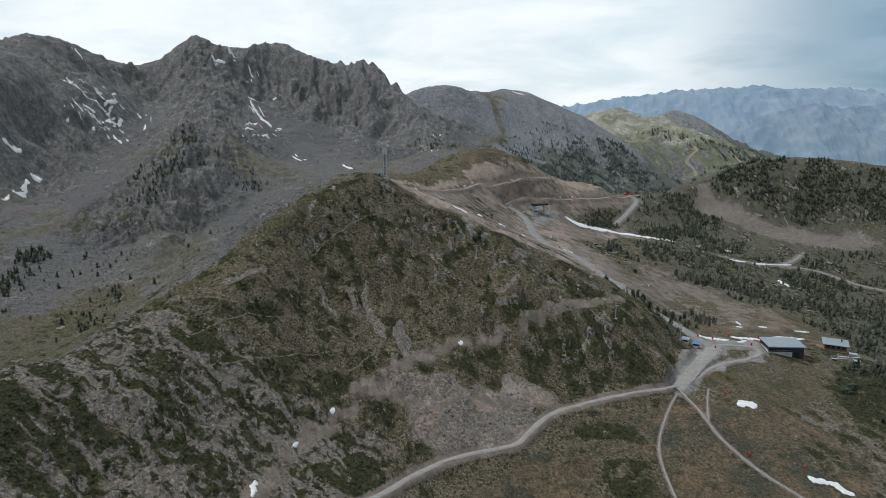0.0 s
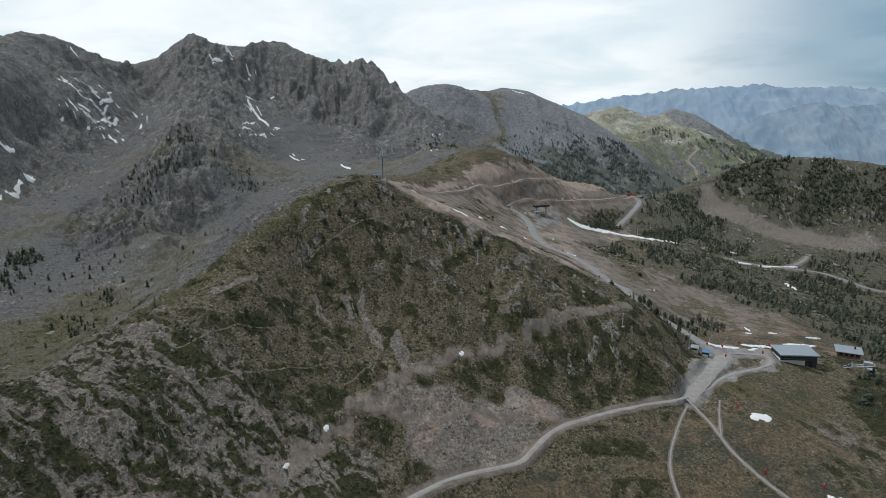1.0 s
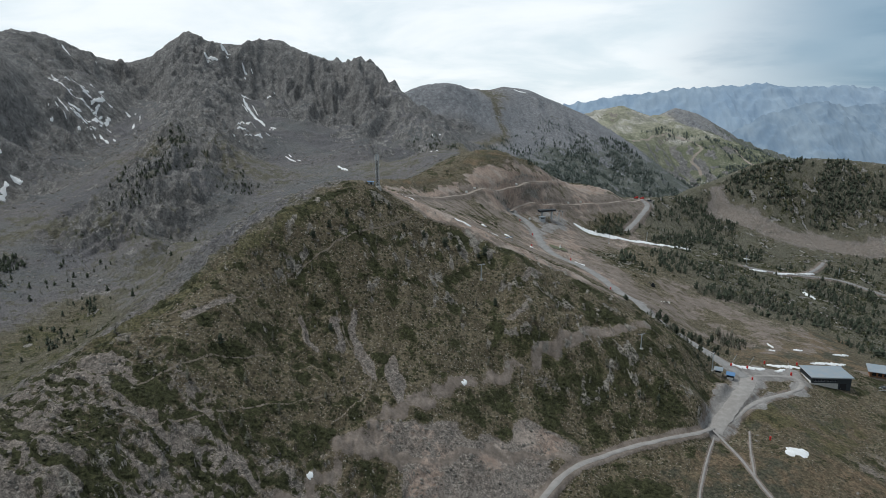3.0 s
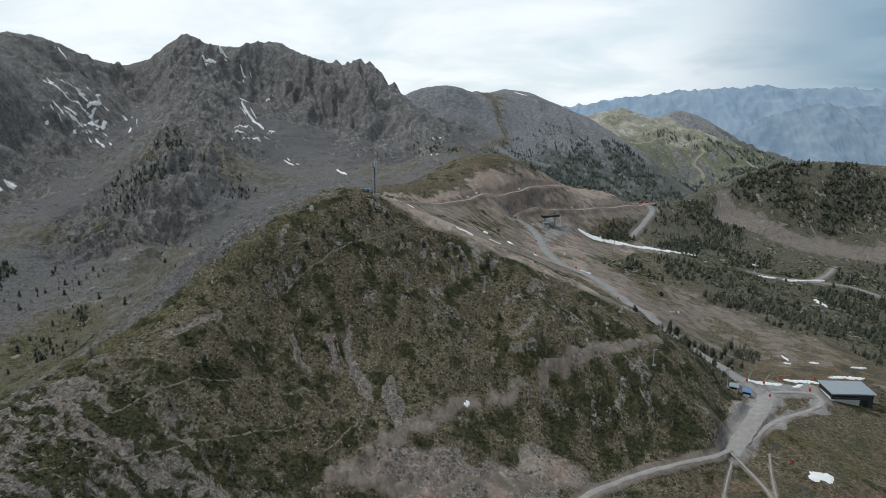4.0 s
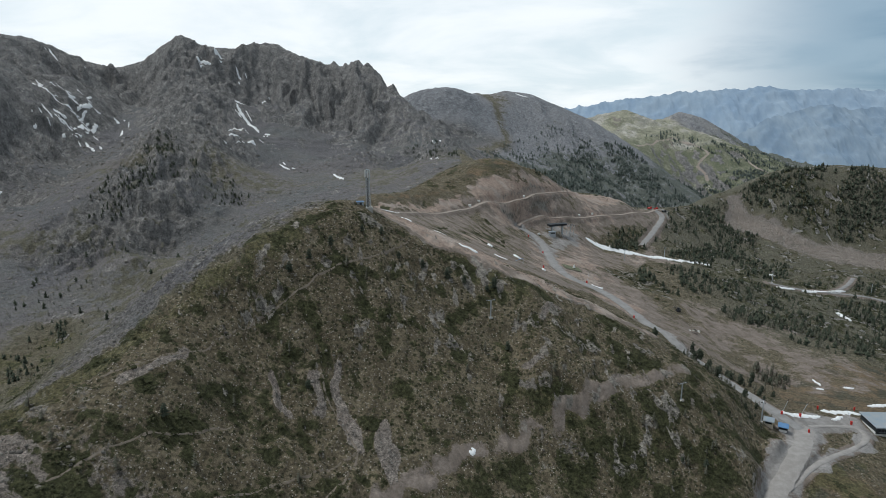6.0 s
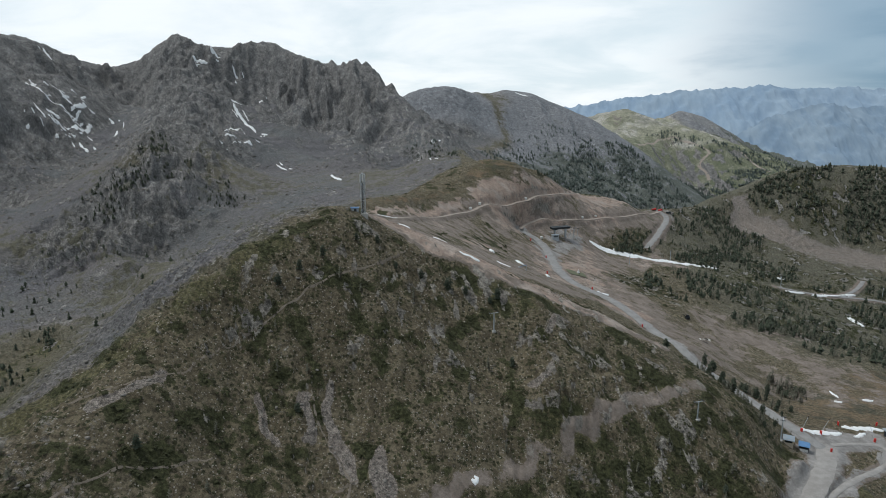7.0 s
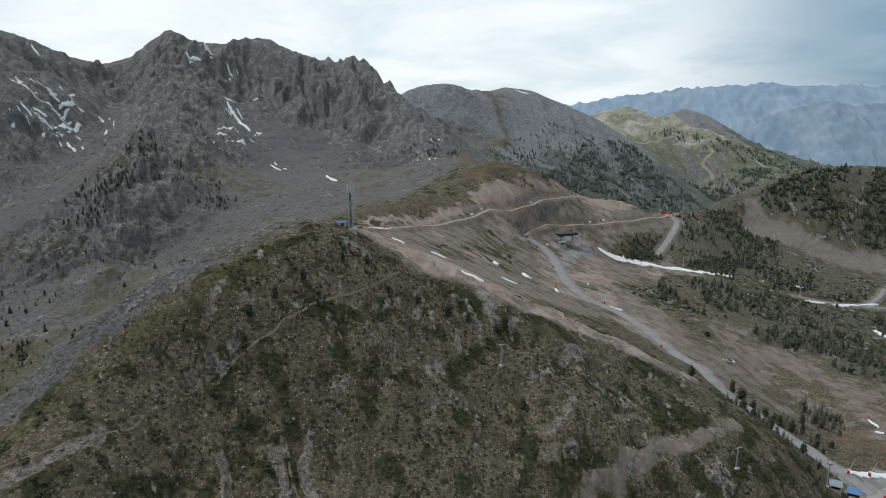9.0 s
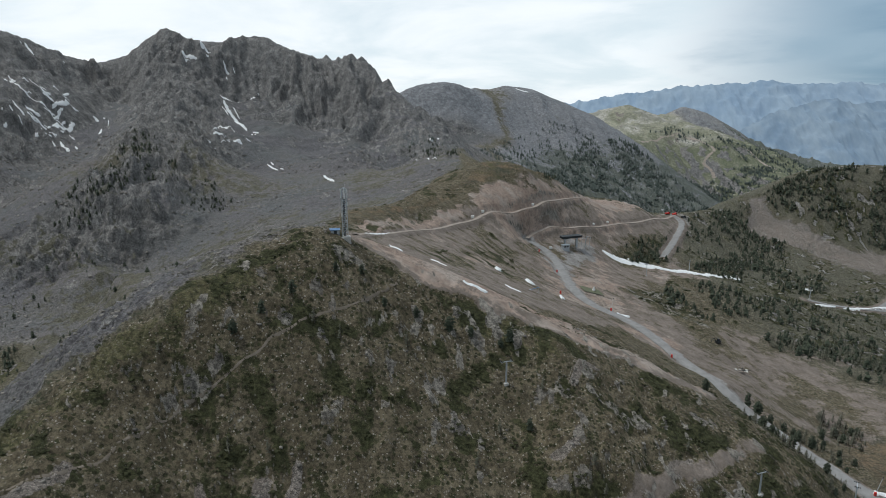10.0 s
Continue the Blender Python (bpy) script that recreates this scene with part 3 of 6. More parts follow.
M_MAT = plain("green_mat", (0.105, 0.128, 0.072), (0.165, 0.158, 0.112), 2, 0.9)


def leafy(name, a, b):
    m, n, l, p = material(name, 0.85)
    k = Kit(n, l)
    f = k.math("ADD", k.math("MULTIPLY", k.island(), 0.6), k.math("MULTIPLY", k.chance(), 0.4))
    l.new(k.mix(f, a, b), p.inputs["Base Color"])
    return m


M_PINE = leafy("pine_needles", (0.036, 0.046, 0.032), (0.072, 0.084, 0.056))
# pine needles for far trees, with distance haze put into the colour
M_HAZYPINE = leafy("hazy_pine_needles", (0.072, 0.092, 0.084), (0.112, 0.134, 0.114))
M_LARCH = leafy("bare_larch_twigs", (0.092, 0.096, 0.070), (0.150, 0.148, 0.112))
M_SHRUB = leafy("low_juniper", (0.026, 0.030, 0.012), (0.062, 0.064, 0.030))
M_BARK = plain("grey_bark", (0.09, 0.075, 0.06), (0.15, 0.13, 0.11), 4, 0.95)


def stone_material():
    m, n, l, p = material("loose_stone", 0.95)
    k = Kit(n, l)
    c = k.mix(k.island(), (0.10, 0.093, 0.084), (0.30, 0.278, 0.248))
    l.new(k.mix(k.math("MULTIPLY", k.ramp(k.noise(3.0, 4), 0.45, 0.65), 0.5), c, (0.15, 0.14, 0.12)), p.inputs["Base Color"])
    return m


M_STONE = stone_material()


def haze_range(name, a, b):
    """Far range: distance haze painted as blue base colour with a faint glow."""
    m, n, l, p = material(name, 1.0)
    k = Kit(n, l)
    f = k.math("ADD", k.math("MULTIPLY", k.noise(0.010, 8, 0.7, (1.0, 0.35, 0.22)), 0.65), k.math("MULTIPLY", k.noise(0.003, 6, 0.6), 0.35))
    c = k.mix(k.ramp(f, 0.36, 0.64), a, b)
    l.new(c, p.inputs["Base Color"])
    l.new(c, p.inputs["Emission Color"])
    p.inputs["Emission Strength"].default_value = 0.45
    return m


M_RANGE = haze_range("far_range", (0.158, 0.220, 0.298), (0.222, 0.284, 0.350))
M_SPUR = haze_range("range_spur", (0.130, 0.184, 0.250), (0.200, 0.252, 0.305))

# ---------------------------------------------------------------- helpers for meshes
def mesh_object(name, verts, faces, mat, parent=None, label="", soft=False):
    me = bpy.data.meshes.new(name)
    me.from_pydata([tuple(v) for v in verts], [], [tuple(f) for f in faces])
    me.materials.append(mat)
    if soft:
        me.polygons.foreach_set("use_smooth", [True] * len(me.polygons))
    ob = new(name, me)
    if parent:
        ob.parent = parent
    return tagged(ob, label)


# ---------------------------------------------------------------- ground
def inside(x, y, ring):
    """Signed distance to a closed plan outline, positive inside."""
    d = near_line(x, y, list(ring) + [ring[0]])
    odd = np.zeros(len(x), bool)
    for a, b in zip(ring, list(ring[1:]) + [ring[0]]):
        if a[1] != b[1]:
            odd ^= ((a[1] > y) != (b[1] > y)) & (x < (b[0] - a[0]) * (y - a[1]) / (b[1] - a[1]) + a[0])
    return np.where(odd, d, -d)


def patch(x, y, ring, edge=6.0):
    """0..1 cover inside an outline, with a soft border."""
    xs, ys = [p[0] for p in ring], [p[1] for p in ring]
    pick = np.flatnonzero((x > min(xs) - edge) & (x < max(xs) + edge) & (y > min(ys) - edge) & (y < max(ys) + edge))
    out = np.zeros(len(x))
    out[pick] = smooth(-edge, edge, inside(x[pick], y[pick], ring))
    return out


# bare, stony and grassy grounds on the plan
CENTRAL_SCREE = [(-30, 227), (-19, 242), (2, 248), (21, 251), (30, 263), (38, 261), (53, 258), (41, 246), (32, 234), (28, 225), (2, 214), (-9, 216), (-14, 228), (-20, 230)]
WEST_SCREE = [(-101, 172), (-95, 183), (-79, 190), (-63, 190), (-51, 172), (-60, 150), (-74, 140), (-95, 150)]
GULLY_SCREE = [(-75, 198), (-68, 204), (-53, 198), (-43, 205), (-48, 184), (-60, 183)]
PISTE = [(-30, 369), (-23, 438), (-3, 531), (20, 585), (50, 612), (76, 645), (108, 705), (150, 722), (225, 770), (232, 748), (200, 680), (180, 640), (205, 612), (165, 604), (148, 575), (132, 530), (124, 500), (132, 470), (150, 440), (140, 385), (118, 385), (100, 410), (80, 430), (42, 372), (11, 350), (-13, 351)]
LOW_PISTE = [(150, 520), (170, 510), (200, 520), (230, 500), (245, 465), (235, 400), (172, 375), (141, 380), (130, 400), (135, 440), (140, 480)]
MEADOW = [(34, 225), (64, 254), (102, 272), (135, 277), (162, 268), (176, 249), (168, 220), (64, 190), (4, 197)]
UPPER_MEADOW = [(125, 302), (147, 312), (169, 321), (195, 318), (194, 296), (158, 271), (126, 267)]
SNOW_MEADOW = [(144, 345), (160, 395), (193, 412), (244, 454), (272, 453), (240, 372), (180, 352)]
FAN = [(325, 828), (338, 829), (339, 803), (361, 788), (375, 764), (395, 753), (417, 761), (450, 740), (480, 745), (500, 715), (436, 702), (375, 715), (360, 732), (337, 761), (318, 773), (300, 780)]
SLOPE_HEATH = [(-1, 254), (22, 276), (44, 285), (77, 305), (103, 305), (114, 303), (94, 279), (70, 272), (54, 267), (29, 267), (13, 253)]
FACE_HEATH = [(-84, 214), (-72, 252), (-48, 276), (-18, 286), (8, 288), (2, 272), (-20, 253), (-45, 211)]
KNOLL = [(-45, 436), (-18, 522), (4, 572), (14, 600), (30, 640), (58, 640), (84, 690), (110, 715), (84, 660), (52, 618), (12, 582), (-14, 515), (-36, 436)]
YARD = [(104, 279), (108, 294), (126, 312), (134, 328), (157, 345), (179, 347), (175, 333), (150, 324), (140, 308), (124, 292), (114, 278)]
FACE_PATH = [(-58, 150), (-53, 168), (-49, 194), (-43, 205), (-37, 216), (-30, 227), (-21, 242), (-10, 253), (4, 265), (19, 277), (39, 288), (56, 300), (76, 314), (92, 326)]
CREST_BAND = [(-30, 352), (-20, 349), (-13, 346), (1, 346), (14, 346), (30, 347), (44, 347), (60, 348), (85, 348)]
WEST_VALLEY = [(-43, 345), (-54, 322), (-66, 306), (-78, 289), (-94, 266), (-103, 246), (-112, 230), (-119, 212), (-124, 190), (-150, 130), (-900, 100), (-900, 1300), (20, 1300), (20, 700), (0, 640), (-40, 540), (-50, 430), (-44, 370)]
WEST_SLOPE = [(-360, 480), (-338, 520), (-327, 558), (-300, 580), (-272, 550), (-255, 494), (-205, 420), (-130, 330), (-108, 262), (-128, 200), (-200, 230), (-290, 350)]
GREY_BAND = [(140, 261), (174, 284), (200, 268), (190, 235), (176, 215), (164, 248), (146, 257)]
MEADOW_HEATH = [[(51, 248), (62, 255), (79, 250), (86, 242), (75, 236), (58, 236)], [(148, 245), (164, 250), (165, 232), (150, 232)], [(62, 227), (78, 232), (84, 226), (80, 204), (56, 204)]]
EAST_EDGE = [(196, 314), (214, 328), (260, 350), (330, 420), (420, 380), (400, 220), (240, 200), (204, 240), (204, 264), (190, 271), (188, 291)]
PISTE_WOOD = [(118, 603), (140, 612), (170, 632), (200, 680), (186, 694), (150, 655)]
PALE_BRANCH = [(-28, 228), (-5, 233), (18, 244), (47, 251)]
TRAILS = [[(-95, 245), (-77, 257), (-71, 266), (-68, 276), (-61, 287), (-53, 294), (-44, 303), (-35, 313), (-25, 321), (-15, 335)],
          [(-95, 190), (-74, 213), (-66, 221), (-56, 229), (-43, 240), (-26, 256), (-24, 257)], [(-36, 233), (-28, 247), (-24, 257), (-35, 268), (-40, 280)],
          [(-90, 215), (-78, 232), (-66, 240), (-58, 250)]]
PISTE_ISLAND = [(106, 530), (120, 541), (150, 560), (160, 512), (146, 486), (122, 498)]
PISTE_HEATH = [[(2, 440), (18, 424), (34, 440), (42, 490), (40, 525), (28, 548), (16, 505)], [(44, 545), (56, 535), (64, 560), (56, 574)], [(-14, 398), (0, 392), (14, 420), (6, 440), (-8, 430)]]
RED_BANKS = [[(-32, 405), (-22, 452), (-2, 512), (14, 545), (10, 560), (-6, 520), (-26, 462), (-40, 420)], [(20, 562), (34, 575), (56, 592), (72, 612), (88, 636), (106, 666), (100, 672), (76, 638), (50, 608), (28, 590), (14, 574)],
             [(40, 560), (60, 592), (74, 610), (92, 636), (112, 668), (150, 700), (190, 745), (170, 748), (126, 716), (112, 690), (92, 640), (70, 606), (50, 584), (30, 566)], [(-31, 352), (-14, 346), (30, 350), (60, 352), (90, 350), (90, 356), (50, 360), (10, 358), (-20, 362)]]
STATION_YARD = [(58, 556), (70, 582), (92, 604), (110, 606), (104, 580), (92, 562), (80, 540), (74, 510), (66, 510), (64, 540)]
STREAKS = [[(-25, 257), (-31, 270), (-35, 281)], [(-15, 250), (-19, 262), (-20, 268)], [(-46, 262), (-52, 272)], [(-38, 268), (-42, 276)], [(58, 302), (68, 312)], [(30, 300), (34, 306)], [(-84, 244), (-76, 262)], [(36, 322), (44, 330)]]


def ground_cover(x, y, z, steep):
    """Shares of scree, bare earth, rock, heath, dry meadow, dark stone, painted haze, moss, gravel, red earth and pale
    sunlit tint.
    """
    m = mountain_share(x, y)
    r = np.hypot(x, y)
    n1, n2, n3 = fbm(x, y, 30, 4, 60), fbm(x, y, 110, 3, 66), fbm(x, y, 9, 3, 70)
    wx, wy = x + 3.5 * grad_noise(x / 9, y / 9, 71), y + 3.5 * grad_noise(x / 9, y / 9, 72)
    west = patch(wx, wy, WEST_VALLEY, 3) * smooth(-2, 14, near_line(wx, wy, LAND["crest of the near hill, west side"], 60) + 5 * n3)   # the stony valley behind the near hill
    scree = np.clip(0.26 + 0.30 * n1 + 0.12 * n3, 0, 1)
    scree = scree * (1 - west) + west * np.clip(0.66 + 0.30 * n2 + 0.25 * n1 + 0.25 * n3, 0, 1)
    slope = smooth(-112, -92, x) * smooth(125, 105, x) * smooth(215, 235, y) * smooth(362, 345, y) * (1 - west)
    scree = scree * (1 - 0.4 * slope)
    rock = np.maximum(0.8 * smooth(1.2, 1.8, steep + 0.3 * n3), 0.80 * outcrops(x, y))
    rock = np.maximum(rock, m * smooth(0.60, 0.92, steep + 0.30 * n1 + 0.30 * smooth(110, 210, z)))
    rock = np.maximum(rock, west * (1 - m) * smooth(0.55, 0.9, n1 + 0.35 * n3) * 0.8)
    spur = smooth(80, 30, near_line(x, y, LAND["wooded spur"], 130) + 14 * n1)
    rock = np.maximum(rock, spur * np.clip(0.55 + 0.5 * n3 + 0.3 * n1, 0, 1))
    scree = np.maximum(scree, m * np.clip(1.0 + 0.25 * n1, 0.8, 1))
    heath = np.clip(0.27 + 0.18 * n2 + 0.25 * n1 + 0.50 * n3, 0, 1) * (1 - m) * (1 - 0.6 * west)
    heath = np.maximum(heath, patch(wx, wy, FACE_HEATH, 8) * np.clip(0.42 + 0.3 * n1 + 0.42 * n3, 0, 1))
    heath = np.maximum(heath, patch(wx, wy, SLOPE_HEATH, 5) * np.clip(0.66 + 0.35 * n1 + 0.4 * n3, 0, 1))
    heath = heath * (1 - 0.75 * slope) + 0.75 * slope * np.clip(0.325 + 0.15 * n1 + 0.62 * n3 + 0.2 * fbm(x, y, 3.2, 2, 77), 0, 1)
    east = smooth(150, 230, x) * smooth(1000, 900, y) * np.maximum(smooth(410, 520, y), smooth(240, 300, x))
    heath = np.maximum(heath, east * np.clip(0.44 - 0.14 * smooth(640, 720, y) + 0.3 * n1 + 0.35 * n3, 0, 1))
    rock = np.maximum(rock, east * smooth(0.30, 0.75, n3 + 0.6 * n1) * 0.75)
    flank = smooth(10, 45, x) * smooth(140, 115, x) * smooth(240, 262, y) * smooth(352, 335, y)
    heath = np.maximum(heath, flank * np.clip(0.47 + 0.3 * n1 + 0.5 * n3, 0, 1))
    beyond = smooth(900, 1150, y) * (1 - m)
    wood = smooth(60, -20, z + 30 * n2 + 12 * n1)
    heath = np.maximum(heath * (1 - beyond), beyond * np.clip(0.12 + 0.52 * wood + 0.22 * n1, 0, 1))
    green = patch(wx, wy, WEST_SLOPE, 25) * west
    heath = np.maximum(heath, green * np.clip(0.34 + 0.3 * n1 + 0.4 * n3, 0, 1))
    scree = scree * (1 - 0.75 * green)
    hind = smooth(0, 130, y - 1700 + 1.2 * (x - 640))      # the hills beyond the valley, coloured paler as if sunlit and hazy
    scree = np.maximum(scree * (1 - beyond), beyond * (1 - hind) * np.clip(0.80 + 0.25 * n1, 0, 1))
    scree = np.maximum(scree, hind * np.clip(0.40 + 0.5 * n2 + 0.3 * n1 + 0.5 * smooth(760, 860, x) * smooth(2300, 2450, y), 0, 1))
    rock = np.maximum(rock, beyond * smooth(0.62, 0.95, steep + 0.30 * n1) * 0.8)
    # the near spur: heath and gravel in streaks that run down the slope
    fore = smooth(-8, -26, x) * smooth(228, 204, y + 0.25 * (x + 40)) * (1 - west)
    along, across = 0.97 * wx - 0.24 * wy, 0.24 * wx + 0.97 * wy
    streak = fbm(along / 4.5, across, 4.5, 3, 75) + 0.35 * n1
    heath = heath * (1 - fore) + fore * np.clip(0.50 + 0.50 * streak + 0.45 * fbm(wx, wy, 2.4, 2, 78), 0, 1)
    scree = scree * (1 - fore) + fore * np.clip(0.62 - 0.3 * streak, 0, 1)
    dry = np.zeros(len(x))
    dry = np.maximum(dry, np.maximum(patch(wx, wy, MEADOW, 6), 0.9 * patch(wx, wy, UPPER_MEADOW, 6)) * np.clip(0.62 + 0.3 * n1, 0, 1))
    dry = np.maximum(dry, patch(wx, wy, SNOW_MEADOW, 8) * np.clip(0.66 + 0.4 * n1, 0, 1))
    dry = np.maximum(dry, patch(wx, wy, KNOLL, 5) * np.clip(0.75 + 0.3 * n1, 0, 1))
    heath = np.maximum(heath, patch(wx, wy, EAST_EDGE, 8) * np.clip(0.66 + 0.35 * n3, 0, 1))
    for ring in MEADOW_HEATH:
        p = patch(wx, wy, ring, 4)
        heath, dry = np.maximum(heath, p * np.clip(0.66 + 0.5 * n3, 0, 1)), dry * (1 - p)
    clear = np.zeros(len(x))
    for ring, edge, share in ((CENTRAL_SCREE, 4, 0.95), (WEST_SCREE, 5, 0.6), (GULLY_SCREE, 4, 0.6), (FAN, 10, 0.95), (GREY_BAND, 9, 0.45)):
        p = patch(wx, wy, ring, edge) * share
        scree = np.maximum(scree, p + 0.15 * n1 * p)
        clear = np.maximum(clear, p * (share > 0.8))
    hole = patch(wx, wy, PISTE_WOOD, 5)
    heath = np.maximum(heath, hole * np.clip(0.55 + 0.5 * n3, 0, 1))
    bare = np.maximum((1 - hole) * patch(wx, wy, PISTE, 5) * np.clip(0.70 + 0.35 * n1 + 0.2 * n3, 0, 1), patch(wx, wy, LOW_PISTE, 6) * np.clip(0.47 + 0.4 * n1 + 0.2 * n3, 0, 1))
    bare = np.maximum(bare, patch(wx, wy, YARD, 4))
    bare = np.maximum(bare, smooth(4.4, 1.0, near_line(wx, wy, FACE_PATH, 9)) * np.clip(0.68 + 0.3 * n1 + 0.35 * n3, 0, 1))
    bare = np.maximum(bare, smooth(6.5, 3.0, near_line(wx, wy, CREST_BAND, 9)))
    bare = np.maximum(bare, 0.9 * smooth(3.0, 1.2, near_line(wx, wy, PALE_BRANCH, 9)))
    share, _ = on_roads(x, y, 4.0)
    bare = np.maximum(bare, smooth(0.1, 0.7, share) * 0.85)
    island = patch(wx, wy, PISTE_ISLAND, 4)
    for ring in PISTE_HEATH:
        island = np.maximum(island, patch(wx, wy, ring, 5) * smooth(-0.25, 0.35, fbm(0.8 * wx + 0.6 * wy, (0.8 * wy - 0.6 * wx) / 4, 6, 3, 79)))
    bare = bare * (1 - island)
    heath = np.maximum(heath, island * np.clip(0.62 + 0.45 * n3, 0, 1))
    rock = np.maximum(rock, patch(wx, wy, PISTE_ISLAND, 4) * np.clip(0.40 + 0.6 * n3, 0, 1))
    red = smooth(5.5, 2.0, near_line(wx, wy, CREST_BAND, 9)) * np.clip(0.52 + 0.4 * n3 + 0.2 * n1, 0, 0.8) + 0.22 * smooth(4.5, 1.5, near_line(wx, wy, FACE_PATH, 9))
    red = np.maximum(red, patch(wx, wy, CENTRAL_SCREE, 4) * np.clip(0.36 + 0.45 * n1 + 0.1 * n3, 0, 0.62))
    for ring in RED_BANKS:
        red = np.maximum(red, patch(wx, wy, ring, 4) * np.clip(0.86 + 0.35 * n1 + 0.2 * n3, 0, 1))
    red = np.maximum(red, patch(wx, wy, PISTE, 5) * np.clip(0.22 + 0.40 * n2 + 0.40 * n1, 0, 0.6)) * (1 - island) * (1 - hole)
    gravel = patch(wx, wy, YARD, 4) * 0.8
    for name in ("junction", "loop_track"):
        gravel = np.maximum(gravel, 0.7 * smooth(3.2, 1.0, near_line(wx, wy, ROADS[name][1], 8) - ROADS[name][0] * 0.5 + 0.8 * n3))
    gravel = np.maximum(gravel, 0.75 * smooth(7.5, 2.0, near_line(wx, wy, ROADS["climbing_road"][1], 12) + 2.5 * n3))
    gravel = np.maximum(gravel, patch(wx, wy, STATION_YARD, 6) * np.clip(0.72 + 0.5 * n1, 0, 1))
    crest = near_line(wx, wy, LAND["crest of the near hill, west side"], 30)
    moss = smooth(8, 1, crest) * smooth(195, 235, y) * smooth(330, 310, y) * np.clip(0.78 + 0.4 * n1, 0, 1)
    moss = np.maximum(moss, smooth(-30, 25, x) * smooth(130, 95, x) * smooth(262, 290, y) * smooth(356, 335, y) * np.clip(0.34 + 0.6 * n1 + 0.35 * n3, 0, 1))
    moss = np.maximum(moss, np.maximum(0.45 * patch(wx, wy, KNOLL, 6), 0.42 * hind * wood))
    moss = np.maximum(moss, green * np.clip(0.42 + 0.5 * n1, 0, 1))
    moss = np.maximum(moss, np.maximum(patch(wx, wy, UPPER_MEADOW, 7), 0.8 * patch(wx, wy, EAST_EDGE, 10)) * np.clip(0.46 + 0.5 * n1 + 0.3 * n3, 0, 1))
    for line in STREAKS:
        scree = np.maximum(scree, 1.1 * smooth(2.6, 0.8, near_line(wx, wy, line, 9)))
        clear = np.maximum(clear, smooth(2.6, 1.0, near_line(wx, wy, line, 9)))
    heath = heath * (1 - 0.7 * dry) * (1 - clear) * (1 - np.clip(bare * 1.3, 0, 1))
    rock = rock * (1 - 0.8 * smooth(0.1, 0.5, share))
    dry = dry * (1 - clear)
    schist = np.maximum(np.maximum(m, 0.8 * east * (1 - 0.4 * smooth(0, 0.6, n1))), np.maximum(0.85 * west * (1 - 0.6 * green) + 0.25 * n2 * west, beyond * smooth(2100, 2000, y)))      # dark stone
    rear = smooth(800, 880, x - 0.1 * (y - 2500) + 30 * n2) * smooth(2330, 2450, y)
    haze_tint = np.maximum(smooth(1640, 1720, y), beyond * smooth(1250, 1500, y)) * smooth(2100, 1980, y) * (1 - hind) + 0.9 * rear   # distance haze put into the colour of the mountains behind; greys the rear hill too
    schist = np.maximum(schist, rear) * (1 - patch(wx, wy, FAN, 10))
    # share of the sunlight and haze painted onto the hills beyond
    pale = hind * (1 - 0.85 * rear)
    return [np.clip(c, 0, 1) for c in (scree, bare, rock, heath, dry, schist, haze_tint, moss, gravel, red, pale)]


FAN_EDGE = radians(36.0)
FINE = np.linspace(-FAN_EDGE, FAN_EDGE, 920)
RAD = np.r_[np.arange(70, 170, 4.0), np.arange(170, 430, 0.95), np.arange(430, 900, 1.65), np.arange(900, 1700, 3.3), np.arange(1700, 2900, 7.0), np.linspace(2900, 4950, 36)]
LAYER = {}


def ground_at(x, y, name="z"):
    """Height or cover of the finished ground at plan points."""
    x, y = np.asarray(x, float), np.asarray(y, float)
    r, a = np.hypot(x, y + 40), np.arctan2(x, y + 40)
    p = np.interp(r, RAD, np.arange(len(RAD)))
    q = np.clip((a + FAN_EDGE) / (FINE[1] - FINE[0]), 0, len(FINE) - 1.001)
    i, j = np.minimum(p.astype(int), len(RAD) - 2), q.astype(int)
    u, v, g = p - i, q - j, LAYER[name]
    return (g[i, j] * (1 - v) + g[i, j + 1] * v) * (1 - u) + (g[i + 1, j] * (1 - v) + g[i + 1, j + 1] * v) * u


